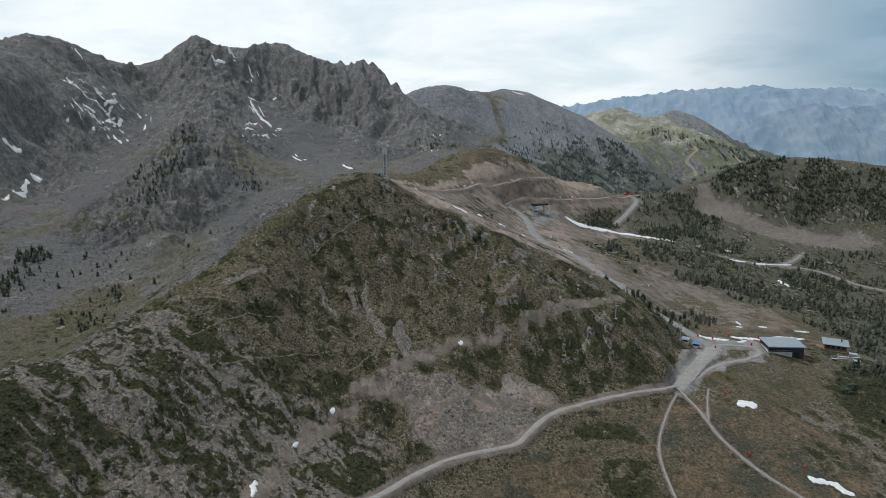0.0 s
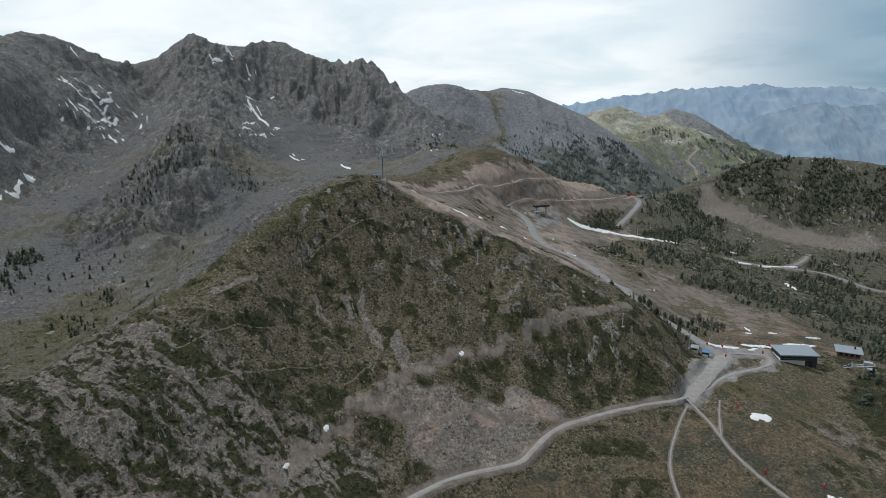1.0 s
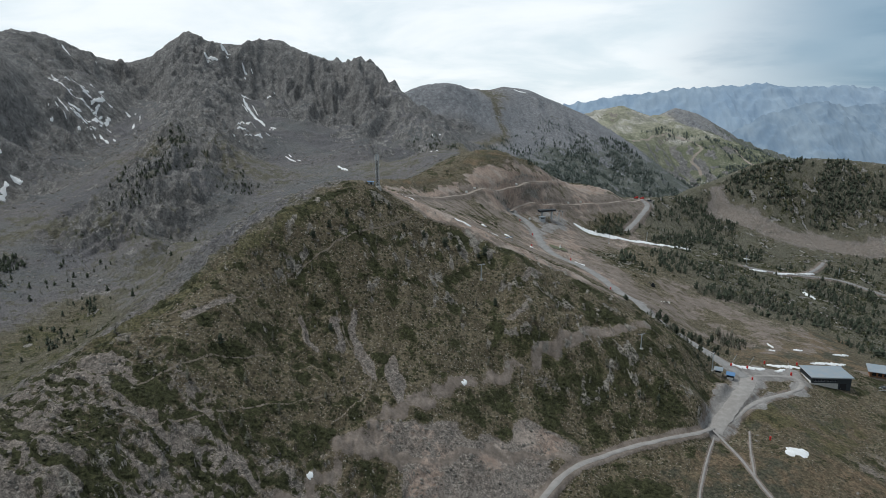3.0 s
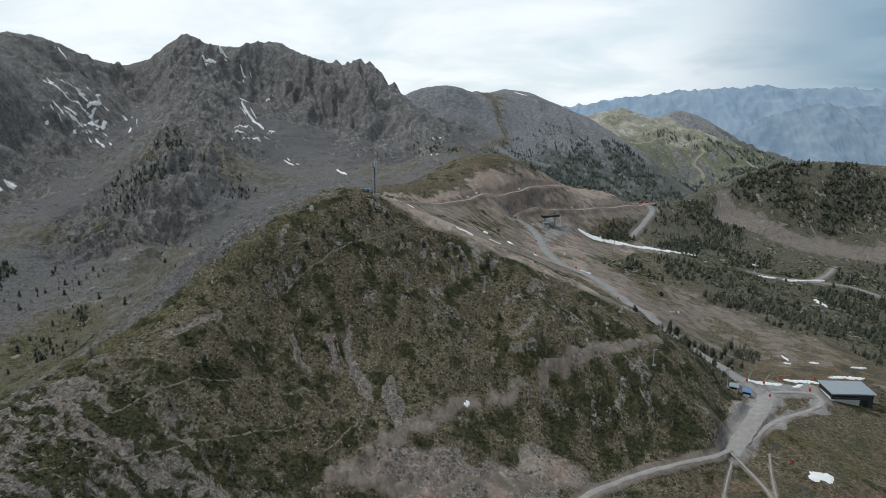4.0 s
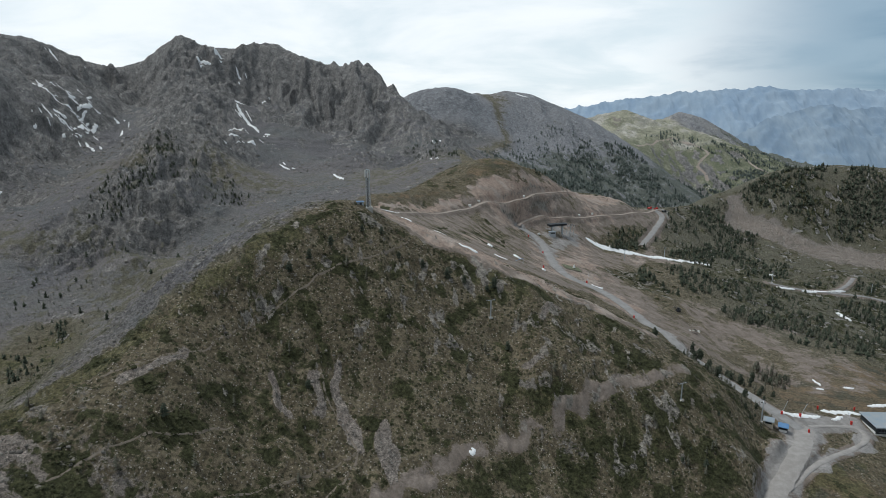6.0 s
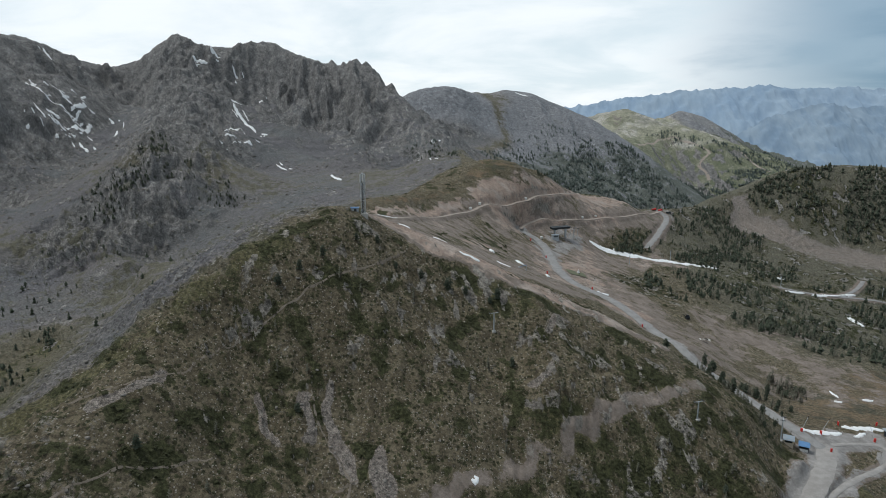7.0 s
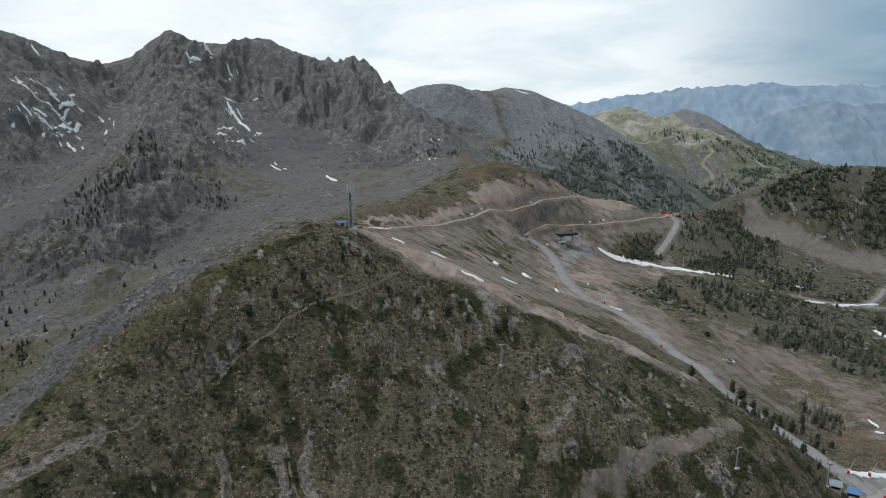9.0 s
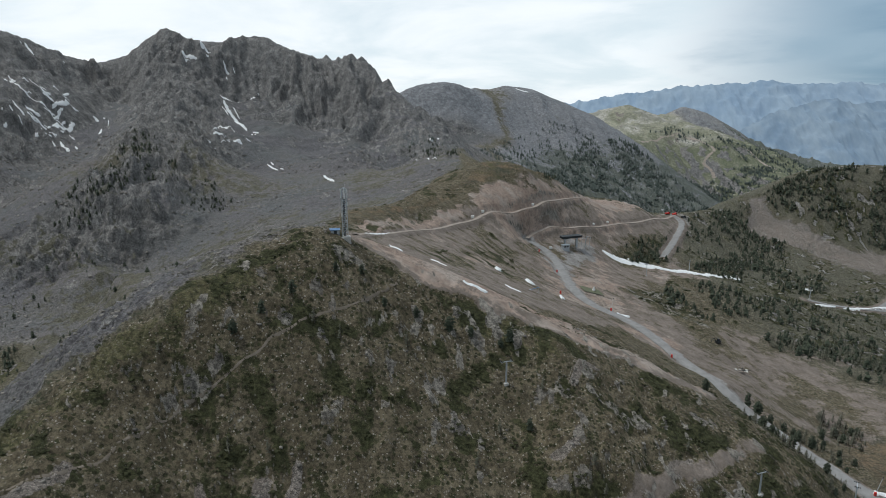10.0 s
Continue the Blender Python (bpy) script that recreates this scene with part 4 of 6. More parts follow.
def build_ground():
    rest = np.linspace(FAN_EDGE, 2 * math.pi - FAN_EDGE, 56)[1:-1]
    ang, rad = np.r_[FINE, rest], RAD
    A, R = np.meshgrid(ang, rad)
    x, y = (R * np.sin(A)).ravel(), (R * np.cos(A)).ravel() - 40
    x, y = np.r_[x, 0.0], np.r_[y, -40.0]
    z = full_z(x, y)
    na, nr = len(ang), len(rad)
    Z = z[:-1].reshape(nr, na)
    dz_r = np.gradient(Z, axis=0) / np.gradient(R, axis=0)
    dz_a = np.gradient(Z, axis=1) / (R * np.gradient(np.unwrap(A, axis=1), axis=1))
    steep = np.r_[np.hypot(dz_r, dz_a).ravel(), 0]
    layers = ground_cover(x, y, z, steep)
    scree, bare, rock, heath, dry, schist, haze_tint, moss, gravel, red, pale = layers
    for name, values in (("z", z), ("scree", scree), ("bare", bare), ("rock", rock), ("heath", heath), ("dry", dry)):
        LAYER[name] = values[:-1].reshape(nr, na)[:, :len(FINE)]
    i = np.arange(nr - 1)[:, None] * na
    j = np.arange(na)[None]
    k = (j + 1) % na
    quads = np.stack([i + j, i + k, i + na + k, i + na + j], -1).reshape(-1, 4)[:, ::-1]
    tris = np.stack([np.full(na, nr * na), (np.arange(na) + 1) % na, np.arange(na)], -1)[:, ::-1]
    me = bpy.data.meshes.new("ground")
    me.vertices.add(len(x))
    me.vertices.foreach_set("co", np.stack([x, y, z], -1).astype(np.float32).ravel())
    loops = np.r_[quads.ravel(), tris.ravel()].astype(np.int32)
    me.loops.add(len(loops))
    me.loops.foreach_set("vertex_index", loops)
    me.polygons.add(len(quads) + len(tris))
    me.polygons.foreach_set("loop_start", np.r_[np.arange(len(quads)) * 4, len(quads) * 4 + np.arange(len(tris)) * 3].astype(np.int32))
    me.polygons.foreach_set("use_smooth", np.ones(len(quads) + len(tris), bool))
    for name, cols in (("cover", (scree, schist, bare, haze_tint)), ("extra", (rock, heath, dry, pale)), ("tint", (moss, gravel, red, np.ones(len(x))))):
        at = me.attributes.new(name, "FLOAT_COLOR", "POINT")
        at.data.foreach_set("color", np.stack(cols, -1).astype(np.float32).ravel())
    me.update()
    me.validate()
    me.materials.append(M_GROUND)
    return tagged(new("ground", me), "rocky alpine ground with brown turf, scree and heath", "ground", kind="structure")


ground = build_ground()


# ---------------------------------------------------------------- roads
def build_road(name, half, way, z, label, mat):
    fine = smooth_line(way, 1.6)
    s0 = np.r_[0, np.cumsum(np.hypot(*np.diff(way, axis=0).T))]
    s1 = np.r_[0, np.cumsum(np.hypot(*np.diff(fine, axis=0).T))]
    zz = np.interp(s1 / s1[-1], s0 / s0[-1], z)
    d = np.gradient(fine, axis=0)
    d /= np.hypot(d[:, 0], d[:, 1])[:, None]
    side = np.stack([d[:, 1], -d[:, 0]], -1)
    far = np.hypot(fine[:, 0], fine[:, 1])
    lift = 0.10 + 0.0006 * far
    across = (-1.0, -0.75, 0.0, 0.75, 1.0)
    drop = (-0.22, 0.0, 0.04, 0.0, -0.22)
    verts, faces = [], []
    for k in range(len(fine)):
        for j, a in enumerate(across):
            w = 0.84 * half * (1 + 0.22 * grad_noise(np.array([s1[k] / 5 + 31 * j]), np.array([half]), 80)[0]) * a
            verts.append((fine[k, 0] + side[k, 0] * w, fine[k, 1] + side[k, 1] * w, zz[k] + lift[k] + drop[j]))
    n = len(across)
    for k in range(len(fine) - 1):
        for j in range(n - 1):
            a = k * n + j
            faces.append((a, a + n, a + n + 1, a + 1))
    ob = mesh_object(name, verts, faces, mat, soft=True)
    return tagged(ob, label, "road", kind="structure")


for name, (half, way, z) in ROAD_BED.items():
    build_road("road" if half > 1.3 else "track", half, way, z, "pale dusty gravel mountain road" if half > 1.3 else "narrow worn gravel track through the grass",
               M_GREYROAD if name in ("climbing_road", "gravel_road", "gravel_branch", "saddle_branch") else M_EARTHROAD if name in ("bench_road", "saddle_road") else M_ROAD)


def build_trail(line, half, mat=M_PATH):
    way = smooth_line(line, 0.8 * max(1.0, half * 1.5))
    d = np.gradient(way, axis=0)
    d /= np.hypot(d[:, 0], d[:, 1])[:, None]
    side = np.stack([d[:, 1], -d[:, 0]], -1)
    way = way + side * (0.35 * grad_noise(way[:, 0] / 5, way[:, 1] / 5, 85))[:, None]
    wide = half * (0.85 + 0.55 * grad_noise(way[:, 0] / 2.3, way[:, 1] / 2.3, 86))
    cross = (-1, -0.6, -0.2, 0.2, 0.6, 1)
    rows = [way + side * (wide * a)[:, None] for a in cross]
    z = [ground_at(r[:, 0], r[:, 1]) for r in rows]
    lift = [-0.05, 0.045, 0.03, 0.03, 0.045, -0.05]
    verts = np.stack([np.c_[r, h + d * max(1, half * 2)] for r, h, d in zip(rows, z, lift)], 1).reshape(-1, 3)
    faces = [(k * 6 + j, k * 6 + 6 + j, k * 6 + 7 + j, k * 6 + 1 + j) for k in range(len(way) - 1) for j in range(5)]
    return tagged(mesh_object("footpath", verts, faces, mat, soft=True), "thin trodden earth footpath across the slope", "path", kind="structure")


for line in TRAILS:
    build_trail(line, 0.36)
build_trail([(561, 2007), (628, 2075), (687, 2118), (710, 2112), (749, 2074), (788, 2026), (748, 1999), (732, 1985), (753, 1960), (748, 1936)], 5.0, M_EARTHROAD)
build_trail([(870, 2090), (890, 2033), (894, 1968), (914, 1925)], 6.0, M_EARTHROAD)


# ---------------------------------------------------------------- far range
def build_range(crest, depth, foot, seed, rough, mat):
    xs = np.linspace(crest[0][0], crest[-1][0], 420)
    top = np.interp(xs, [c[0] for c in crest], [c[1] for c in crest])
    ease = np.interp(xs, [c[0] for c in crest], [c[2] for c in crest])
    rows = np.linspace(0, 1, 70)
    X, V = np.meshgrid(xs, rows)
    T = np.broadcast_to(top, X.shape)
    Y = np.broadcast_to(ease, X.shape) - depth * (1 - V)
    shape = V ** 1.15
    Z = foot + (T - foot) * shape
    rid = ridged((X + 0.25 * Y).ravel(), Y.ravel() * 0.45, 420, 6, seed).reshape(X.shape) - 1.2
    Z = Z + rough * rid * np.sin(np.pi * np.clip(V * 0.93 + 0.02, 0, 1)) + 0.24 * rough * (ridged(X.ravel(), Y.ravel(), 90, 3, seed + 7).reshape(X.shape) - 1.1)
    n = len(xs)
    faces = [(r * n + c, r * n + c + 1, (r + 1) * n + c + 1, (r + 1) * n + c) for r in range(len(rows) - 1) for c in range(n - 1)]
    ob = mesh_object("backdrop", np.stack([X.ravel(), Y.ravel(), Z.ravel()], -1), faces, mat, soft=True)
    return tagged(ob, "blue hazy mountain range far beyond the valley", "mountains", kind="structure")


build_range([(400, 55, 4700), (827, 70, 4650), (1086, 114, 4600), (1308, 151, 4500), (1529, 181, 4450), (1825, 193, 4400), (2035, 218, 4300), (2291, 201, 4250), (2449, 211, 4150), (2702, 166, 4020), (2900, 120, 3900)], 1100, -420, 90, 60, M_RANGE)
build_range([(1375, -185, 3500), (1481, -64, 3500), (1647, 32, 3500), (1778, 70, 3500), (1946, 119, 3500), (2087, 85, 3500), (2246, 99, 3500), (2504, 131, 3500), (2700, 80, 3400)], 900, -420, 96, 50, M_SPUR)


# ---------------------------------------------------------------- snow
def snow_patch(x0, y0, x1, y1, width, seed):
    """A melting patch with an uneven outline and a rounded rim, lying on the ground."""
    length = max(math.hypot(x1 - x0, y1 - y0), width * 0.6)
    far = math.hypot(x0, y0)
    d = np.array([x1 - x0, y1 - y0]) / max(1e-6, math.hypot(x1 - x0, y1 - y0))
    side = np.array([d[1], -d[0]])
    n, c = max(14, int(length / (0.5 if far < 700 else 1.6))), 7
    s = np.linspace(0, 1, n)
    mid = np.stack([x0 + (x1 - x0) * s, y0 + (y1 - y0) * s], -1)
    wob = grad_noise(s * length / (width * 1.7) + seed * 7.3, np.full(n, seed * 1.7), 90)
    ragged = grad_noise(s * length / (width * 0.42) + seed * 3.1, np.full(n, seed * 2.9), 91) + 0.7 * grad_noise(s * length / (width * 0.17) + seed, np.full(n, seed * 5.9), 93)
    env = np.sqrt(np.clip(1 - np.abs(2 * s - 1) ** 2.6, 0.004, 1))
    left = width / 2 * env * np.clip(1 + 0.4 * wob + 0.75 * ragged, 0.16, 2)
    right = width / 2 * env * np.clip(1 - 0.35 * wob + 0.5 * np.roll(ragged, 5) + 0.3 * grad_noise(s * length / (width * 0.6) + seed, np.full(n, seed * 0.7), 92), 0.22, 2)
    mid = mid + side[None] * (0.4 * width * wob * env)[:, None]
    pts = []
    for v in np.linspace(-1, 1, c):
        pts.append(mid + side[None] * np.where(v < 0, left * v, right * v)[:, None])
    P = np.stack(pts, 1).reshape(-1, 2)
    v = np.tile(np.linspace(-1, 1, c), n)
    z = ground_at(P[:, 0], P[:, 1])
    lift = (0.06 if far < 450 else 0.12) + 0.0007 * far
    z = z + np.where(np.abs(v) > 0.99, -0.2, lift + 0.10 * (1 - v * v))
    faces = [(k * c + j, k * c + j + 1, (k + 1) * c + j + 1, (k + 1) * c + j) for k in range(n - 1) for j in range(c - 1)]
    ob = mesh_object("snow_patch", np.c_[P, z], faces, M_SNOW, soft=True)
    return tagged(ob, "melting patch of old white snow on stony ground", "snow", "snow patches")


CIRQUE_SNOW = [(-671, 1167, -627, 1142, 4), (-627, 1142, -602, 1155, 4), (-639, 1178, -607, 1180, 6), (-606, 1172, -601, 1235, 6), (-598, 1148, -599, 1189, 4), (-622, 1132, -601, 1131, 4), (-602, 1112, -583, 1125, 5), (-584, 1128, -576, 1147, 10), (-583, 1148, -584, 1188, 7), (-599, 1104, -582, 1110, 6), (-626, 1109, -605, 1101, 5), (-578, 1109, -569, 1108, 6), (-562, 1105, -536, 1080, 6), (-569, 1142, -554, 1144, 5), (-588, 1253, -578, 1250, 7), (-520, 1127, -553, 1208, 4), (-627, 1227, -627, 1261, 4)]
NORTH_SNOW = [(-512, 1457, -479, 1456, 6), (-479, 1477, -460, 1483, 9), (-423, 1398, -398, 1373, 5), (-400, 1351, -339, 1277, 10), (-404, 1353, -393, 1380, 10), (-391, 1417, -384, 1398, 4), (-366, 1200, -325, 1183, 6), (-333, 1143, -309, 1148, 8), (-342, 1118, -320, 1125, 4), (-375, 1435, -365, 1434, 5), (-328, 1273, -316, 1266, 5), (-436, 1477, -422, 1464, 4), (-262, 1107, -238, 1075, 3), (-156, 981, -133, 925, 4), (-342, 1082, -339, 1097, 4), (-330, 1262, -325, 1258, 6)]
SHOULDER_SNOW = [(-748, 1357, -728, 1344, 6), (-753, 1334, -741, 1335, 4), (-712, 1395, -702, 1395, 3), (-40, 1063, -19, 971, 3), (-22, 1167, -18, 1160, 5), (-622, 1076, -618, 1079, 4), (-588, 1090, -582, 1088, 4), (-618, 910, -613, 939, 8), (-627, 974, -627, 1010, 11), (-591, 917, -578, 923, 9), (-569, 842, -579, 897, 7), (195, 1960, 226, 1925, 4), (-566, 814, -565, 829, 5)]
VALLEY_SNOW = [(164, 341, 171, 345, 3), (275, 608, 293, 611, 3), (298, 610, 349, 632, 4), (305, 571, 305, 552, 5), (140, 338, 160, 343, 5), (164, 350, 182, 350, 6), (197, 368, 223, 378, 5), (225, 394, 239, 401, 3), (202, 394, 208, 395, 3), (185, 389, 189, 389, 2.5), (191, 403, 191, 395, 2), (115, 611, 165, 620, 9), (160, 619, 230, 632, 7), (88, 466, 96, 471, 3), (286, 646, 296, 647, 3)]
HILL_SNOW = [(5, 350, 13, 350, 4), (-55, 172, -54, 165, 2), (-48, 197, -49, 193, 1.5), (-39, 216, -40, 214, 2), (7, 267, 9, 269, 2), (142, 226, 149, 223, 4), (149, 224, 156, 218, 4), (132, 268, 142, 270, 7), (-6, 385, 0, 378, 2), (-30, 381, -25, 428, 3), (-20, 367, -15, 362, 2), (25, 456, 25, 445, 3), (41, 462, 41, 447, 4), (57, 456, 55, 442, 2), (24, 404, 30, 398, 2)]
crumbs = random.Random(31)
for k, row in enumerate(CIRQUE_SNOW + NORTH_SNOW + SHOULDER_SNOW + VALLEY_SNOW + HILL_SNOW):
    snow_patch(*row[:4], row[4] * (0.85 if row[1] > 1000 else 0.75 if 330 < row[1] < 420 else 1.0), k + 1)
    if 1000 < row[1] < 1500:
        dx, dy = row[2] - row[0], row[3] - row[1]
        for _ in range(2):      # broken-off remnants beside the larger patches
            u, w = crumbs.uniform(-0.2, 1.2), crumbs.choice((-1, 1)) * crumbs.uniform(6, 13)
            x, y, n = row[0] + u * dx, row[1] + u * dy, max(1, math.hypot(dx, dy))
            snow_patch(x + w * dy / n, y - w * dx / n, x + w * dy / n + 0.28 * dx, y - w * dx / n + 0.28 * dy, crumbs.uniform(1.2, 2.6), 100 + k + crumbs.randrange(500))


# ---------------------------------------------------------------- built things
def part(name, bm, mat, parent, label="", soft=False):
    """Links a bmesh as one mesh under a thing or a part."""
    me = bpy.data.meshes.new(name)
    bm.normal_update()
    bm.to_mesh(me)
    bm.free()
    me.materials.append(mat)
    if soft:
        for p in me.polygons:
            p.use_smooth = True
    ob = new(name, me)
    ob.parent = parent
    return tagged(ob, label)


def box(x0, x1, y0, y1, z0, z1, bevel=0.03):
    bm = bmesh.new()
    bmesh.ops.create_cube(bm, size=1)
    for v in bm.verts:
        v.co = ((x0 + x1) / 2 + v.co.x * (x1 - x0), (y0 + y1) / 2 + v.co.y * (y1 - y0), (z0 + z1) / 2 + v.co.z * (z1 - z0))
    if bevel:
        bmesh.ops.bevel(bm, geom=bm.edges[:], offset=bevel, segments=1, affect="EDGES")
    return bm


def bar(a, b, r, sides=6, r2=None):
    """A round bar from a to b."""
    a, b = Vector(a), Vector(b)
    bm = bmesh.new()
    bmesh.ops.create_cone(bm, cap_ends=True, segments=sides, radius1=r, radius2=r if r2 is None else r2, depth=(b - a).length)
    bmesh.ops.transform(bm, matrix=Matrix.Translation((a + b) / 2) @ (b - a).to_track_quat("Z", "Y").to_matrix().to_4x4(), verts=bm.verts)
    return bm


def merged(*items):
    bm = bmesh.new()
    for other in items:
        me = bpy.data.meshes.new("tmp")
        other.to_mesh(me)
        other.free()
        bm.from_mesh(me)
        bpy.data.meshes.remove(me)
    return bm


def thing(name, x, y, turn, label, category, group="", sink=0.0, z=None):
    ob = new(name)
    zz = float(ground_at([x], [y])[0]) if z is None else z
    ob.matrix_basis = pose(x, y, zz - sink, 0, 0, turn)
    return tagged(ob, label, category, group)


def radio_mast():
    m = thing("radio_mast", -31, 342, 12, "grey lattice radio mast with white panel antennas on the summit", "mast", z=107.0)
    part("foundation", box(-1.6, 1.6, -1.5, 1.5, -2.5, 0.25), M_CONCRETE, m, "pale concrete base")
    tall, legs = 15.0, []
    for k in range(3):
        a = radians(90 + 120 * k)
        low, top = Vector((1.0 * math.cos(a), 1.0 * math.sin(a), 0.2)), Vector((0.72 * math.cos(a), 0.72 * math.sin(a), tall))
        legs.append((low, top))
        part("leg", bar(low, top, 0.12), M_STEEL, m)
    for k in range(3):
        (l0, t0), (l1, t1) = legs[k], legs[(k + 1) % 3]
        for j in range(12):
            u, v = j / 12, (j + 1) / 12
            a, b = l0.lerp(t0, u), l1.lerp(t1, v)
            part("brace", bar(a if j % 2 else l1.lerp(t1, u), b if j % 2 else l0.lerp(t0, v), 0.06, 4), M_STEEL, m)
            part("brace", bar(l0.lerp(t0, v), l1.lerp(t1, v), 0.05, 4), M_STEEL, m)
    part("ladder", merged(bar((0.3, -0.3, 0.3), (0.2, -0.16, tall), 0.04, 4), bar((-0.1, -0.42, 0.3), (-0.1, -0.25, tall), 0.04, 4), *[bar((0.3 - 0.1 * h / tall, -0.3 + 0.14 * h / tall, h), (-0.1, -0.42 + 0.17 * h / tall, h), 0.02, 4) for h in np.arange(0.6, tall, 0.5)]), M_STEEL, m)
    part("cable_tray", box(-0.34, 0.16, -0.28, 0.12, 0.3, 12.2, 0.02), M_BLACK, m)
    for k in range(3):
        a = radians(30 + 120 * k)
        c = Vector((1.05 * math.cos(a), 1.05 * math.sin(a), 13.4))
        panel = part("antenna", box(c.x - 0.19, c.x + 0.19, c.y - 0.16, c.y + 0.16, 11.9, 14.6, 0.05), M_WHITE, m, "white panel antenna")
        part("bracket", bar((0, 0, 12.8), (c.x, c.y, 12.8), 0.04, 5), M_STEEL, panel)
        part("bracket", bar((0, 0, 14.1), (c.x, c.y, 14.1), 0.04, 5), M_STEEL, panel)
    for x, z in ((-0.75, 6.4), (0.8, 9.6)):
        part("radio_unit", box(x - 0.2, x + 0.2, -0.45, -0.15, z, z + 1.1, 0.04), M_WHITE, m)
    part("top_ring", merged(bar((-0.7, 0, 14.9), (0.7, 0, 14.9), 0.04), bar((0, -0.7, 14.9), (0, 0.7, 14.9), 0.04), bar((0.3, 0.2, 14.8), (0.3, 0.2, 16.3), 0.03), bar((-0.35, 0.1, 14.8), (-0.35, 0.1, 15.8), 0.03)), M_STEEL, m)
    s = thing("equipment_shelter", -34.2, 342.6, 12, "small grey equipment shelter with a blue sheet roof beside the mast", "cabin", z=107.2)
    part("wall", box(-1.3, 1.3, -1.1, 1.1, -1.6, 2.0, 0.04), M_STEEL, s)
    part("roof", merged(box(-1.6, 1.6, -1.4, 1.4, 2.0, 2.18, 0.03), box(-1.5, 1.5, -0.1, 0.1, 2.18, 2.3, 0.02)), M_BLUE, s, "blue sheet-metal roof")
    part("door", box(-0.4, 0.5, -1.16, -1.09, -0.1, 1.85, 0.02), M_DARK, s)


def garage():
    g = thing("lift_garage", 178, 333.5, -3, "long dark-clad lift garage with a blue-grey sheet roof", "building", z=0)
    w, d, top = 18.8, 11.5, 16.6
    part("wall", box(0, w, 0, 0.3, 6.5, top - 0.1, 0.02), M_DARK, g)
    part("wall", box(0, 0.3, 0.3, d, 9, top - 0.1, 0.02), M_DARK, g)
    part("wall", box(w - 0.3, w, 0.3, d, 6.5, top - 0.1, 0.02), M_DARK, g)
    part("wall", box(0.3, w - 0.3, d - 0.3, d, 8, top + 0.5, 0.02), M_DARK, g)
    part("floor_slab", box(0.3, w - 0.3, 0.3, d - 0.3, 9, 12.4, 0.02), M_CONCRETE, g)
    bm = box(-0.7, w + 0.7, -0.8, d + 0.6, top - 0.05, top + 0.25, 0.04)
    for v in bm.verts:
        v.co.z += 0.045 * v.co.y
    roof = part("roof", bm, M_SLATE, g, "blue-grey sheet roof with rusty streaks")
    for x in np.arange(0.2, w + 0.3, 1.15):
        bm = box(x - 0.03, x + 0.03, -0.78, d + 0.58, top + 0.25, top + 0.31, 0)
        for v in bm.verts:
            v.co.z += 0.045 * v.co.y
        part("seam", bm, M_SLATE, roof)
    bm = box(-0.75, w + 0.75, -0.92, -0.8, top - 0.3, top + 0.2, 0.02)
    part("fascia", bm, M_STEEL, g)
    for k in range(8):
        x = 1.3 + k * 1.35
        pane = part("window", box(x, x + 1.15, -0.07, -0.01, 14.4, 15.7, 0.02), M_GLASS, g, "dark window pane")
        part("window_frame", merged(box(x - 0.06, x + 1.21, -0.09, -0.005, 15.7, 15.76, 0), box(x - 0.06, x + 1.21, -0.09, -0.005, 14.34, 14.4, 0), box(x + 0.55, x + 0.6, -0.09, -0.07, 14.4, 15.7, 0)), M_STEEL, pane)
    part("plinth", box(-0.3, 12.6, -0.35, -0.08, 6.5, 13.55, 0.03), M_CONCRETE, g, "pale concrete plinth")
    part("plinth", box(-0.35, -0.05, 0.1, 10.8, 9.0, 14.3, 0.03), M_WHITE, g, "white side wall base")
    door = part("door", box(13.6, 16.6, -0.1, -0.02, 8.2, 13.4, 0.03), M_BLACK, g, "dark sliding door")
    part("handle", box(13.9, 14.0, -0.18, -0.1, 10.6, 11.2, 0.01), M_STEEL, door)
    for k in range(4):
        part("cladding_rail", box(0, w, -0.05, -0.005, 15.9 + 0.2 * k, 15.96 + 0.2 * k, 0), M_BLACK, g)


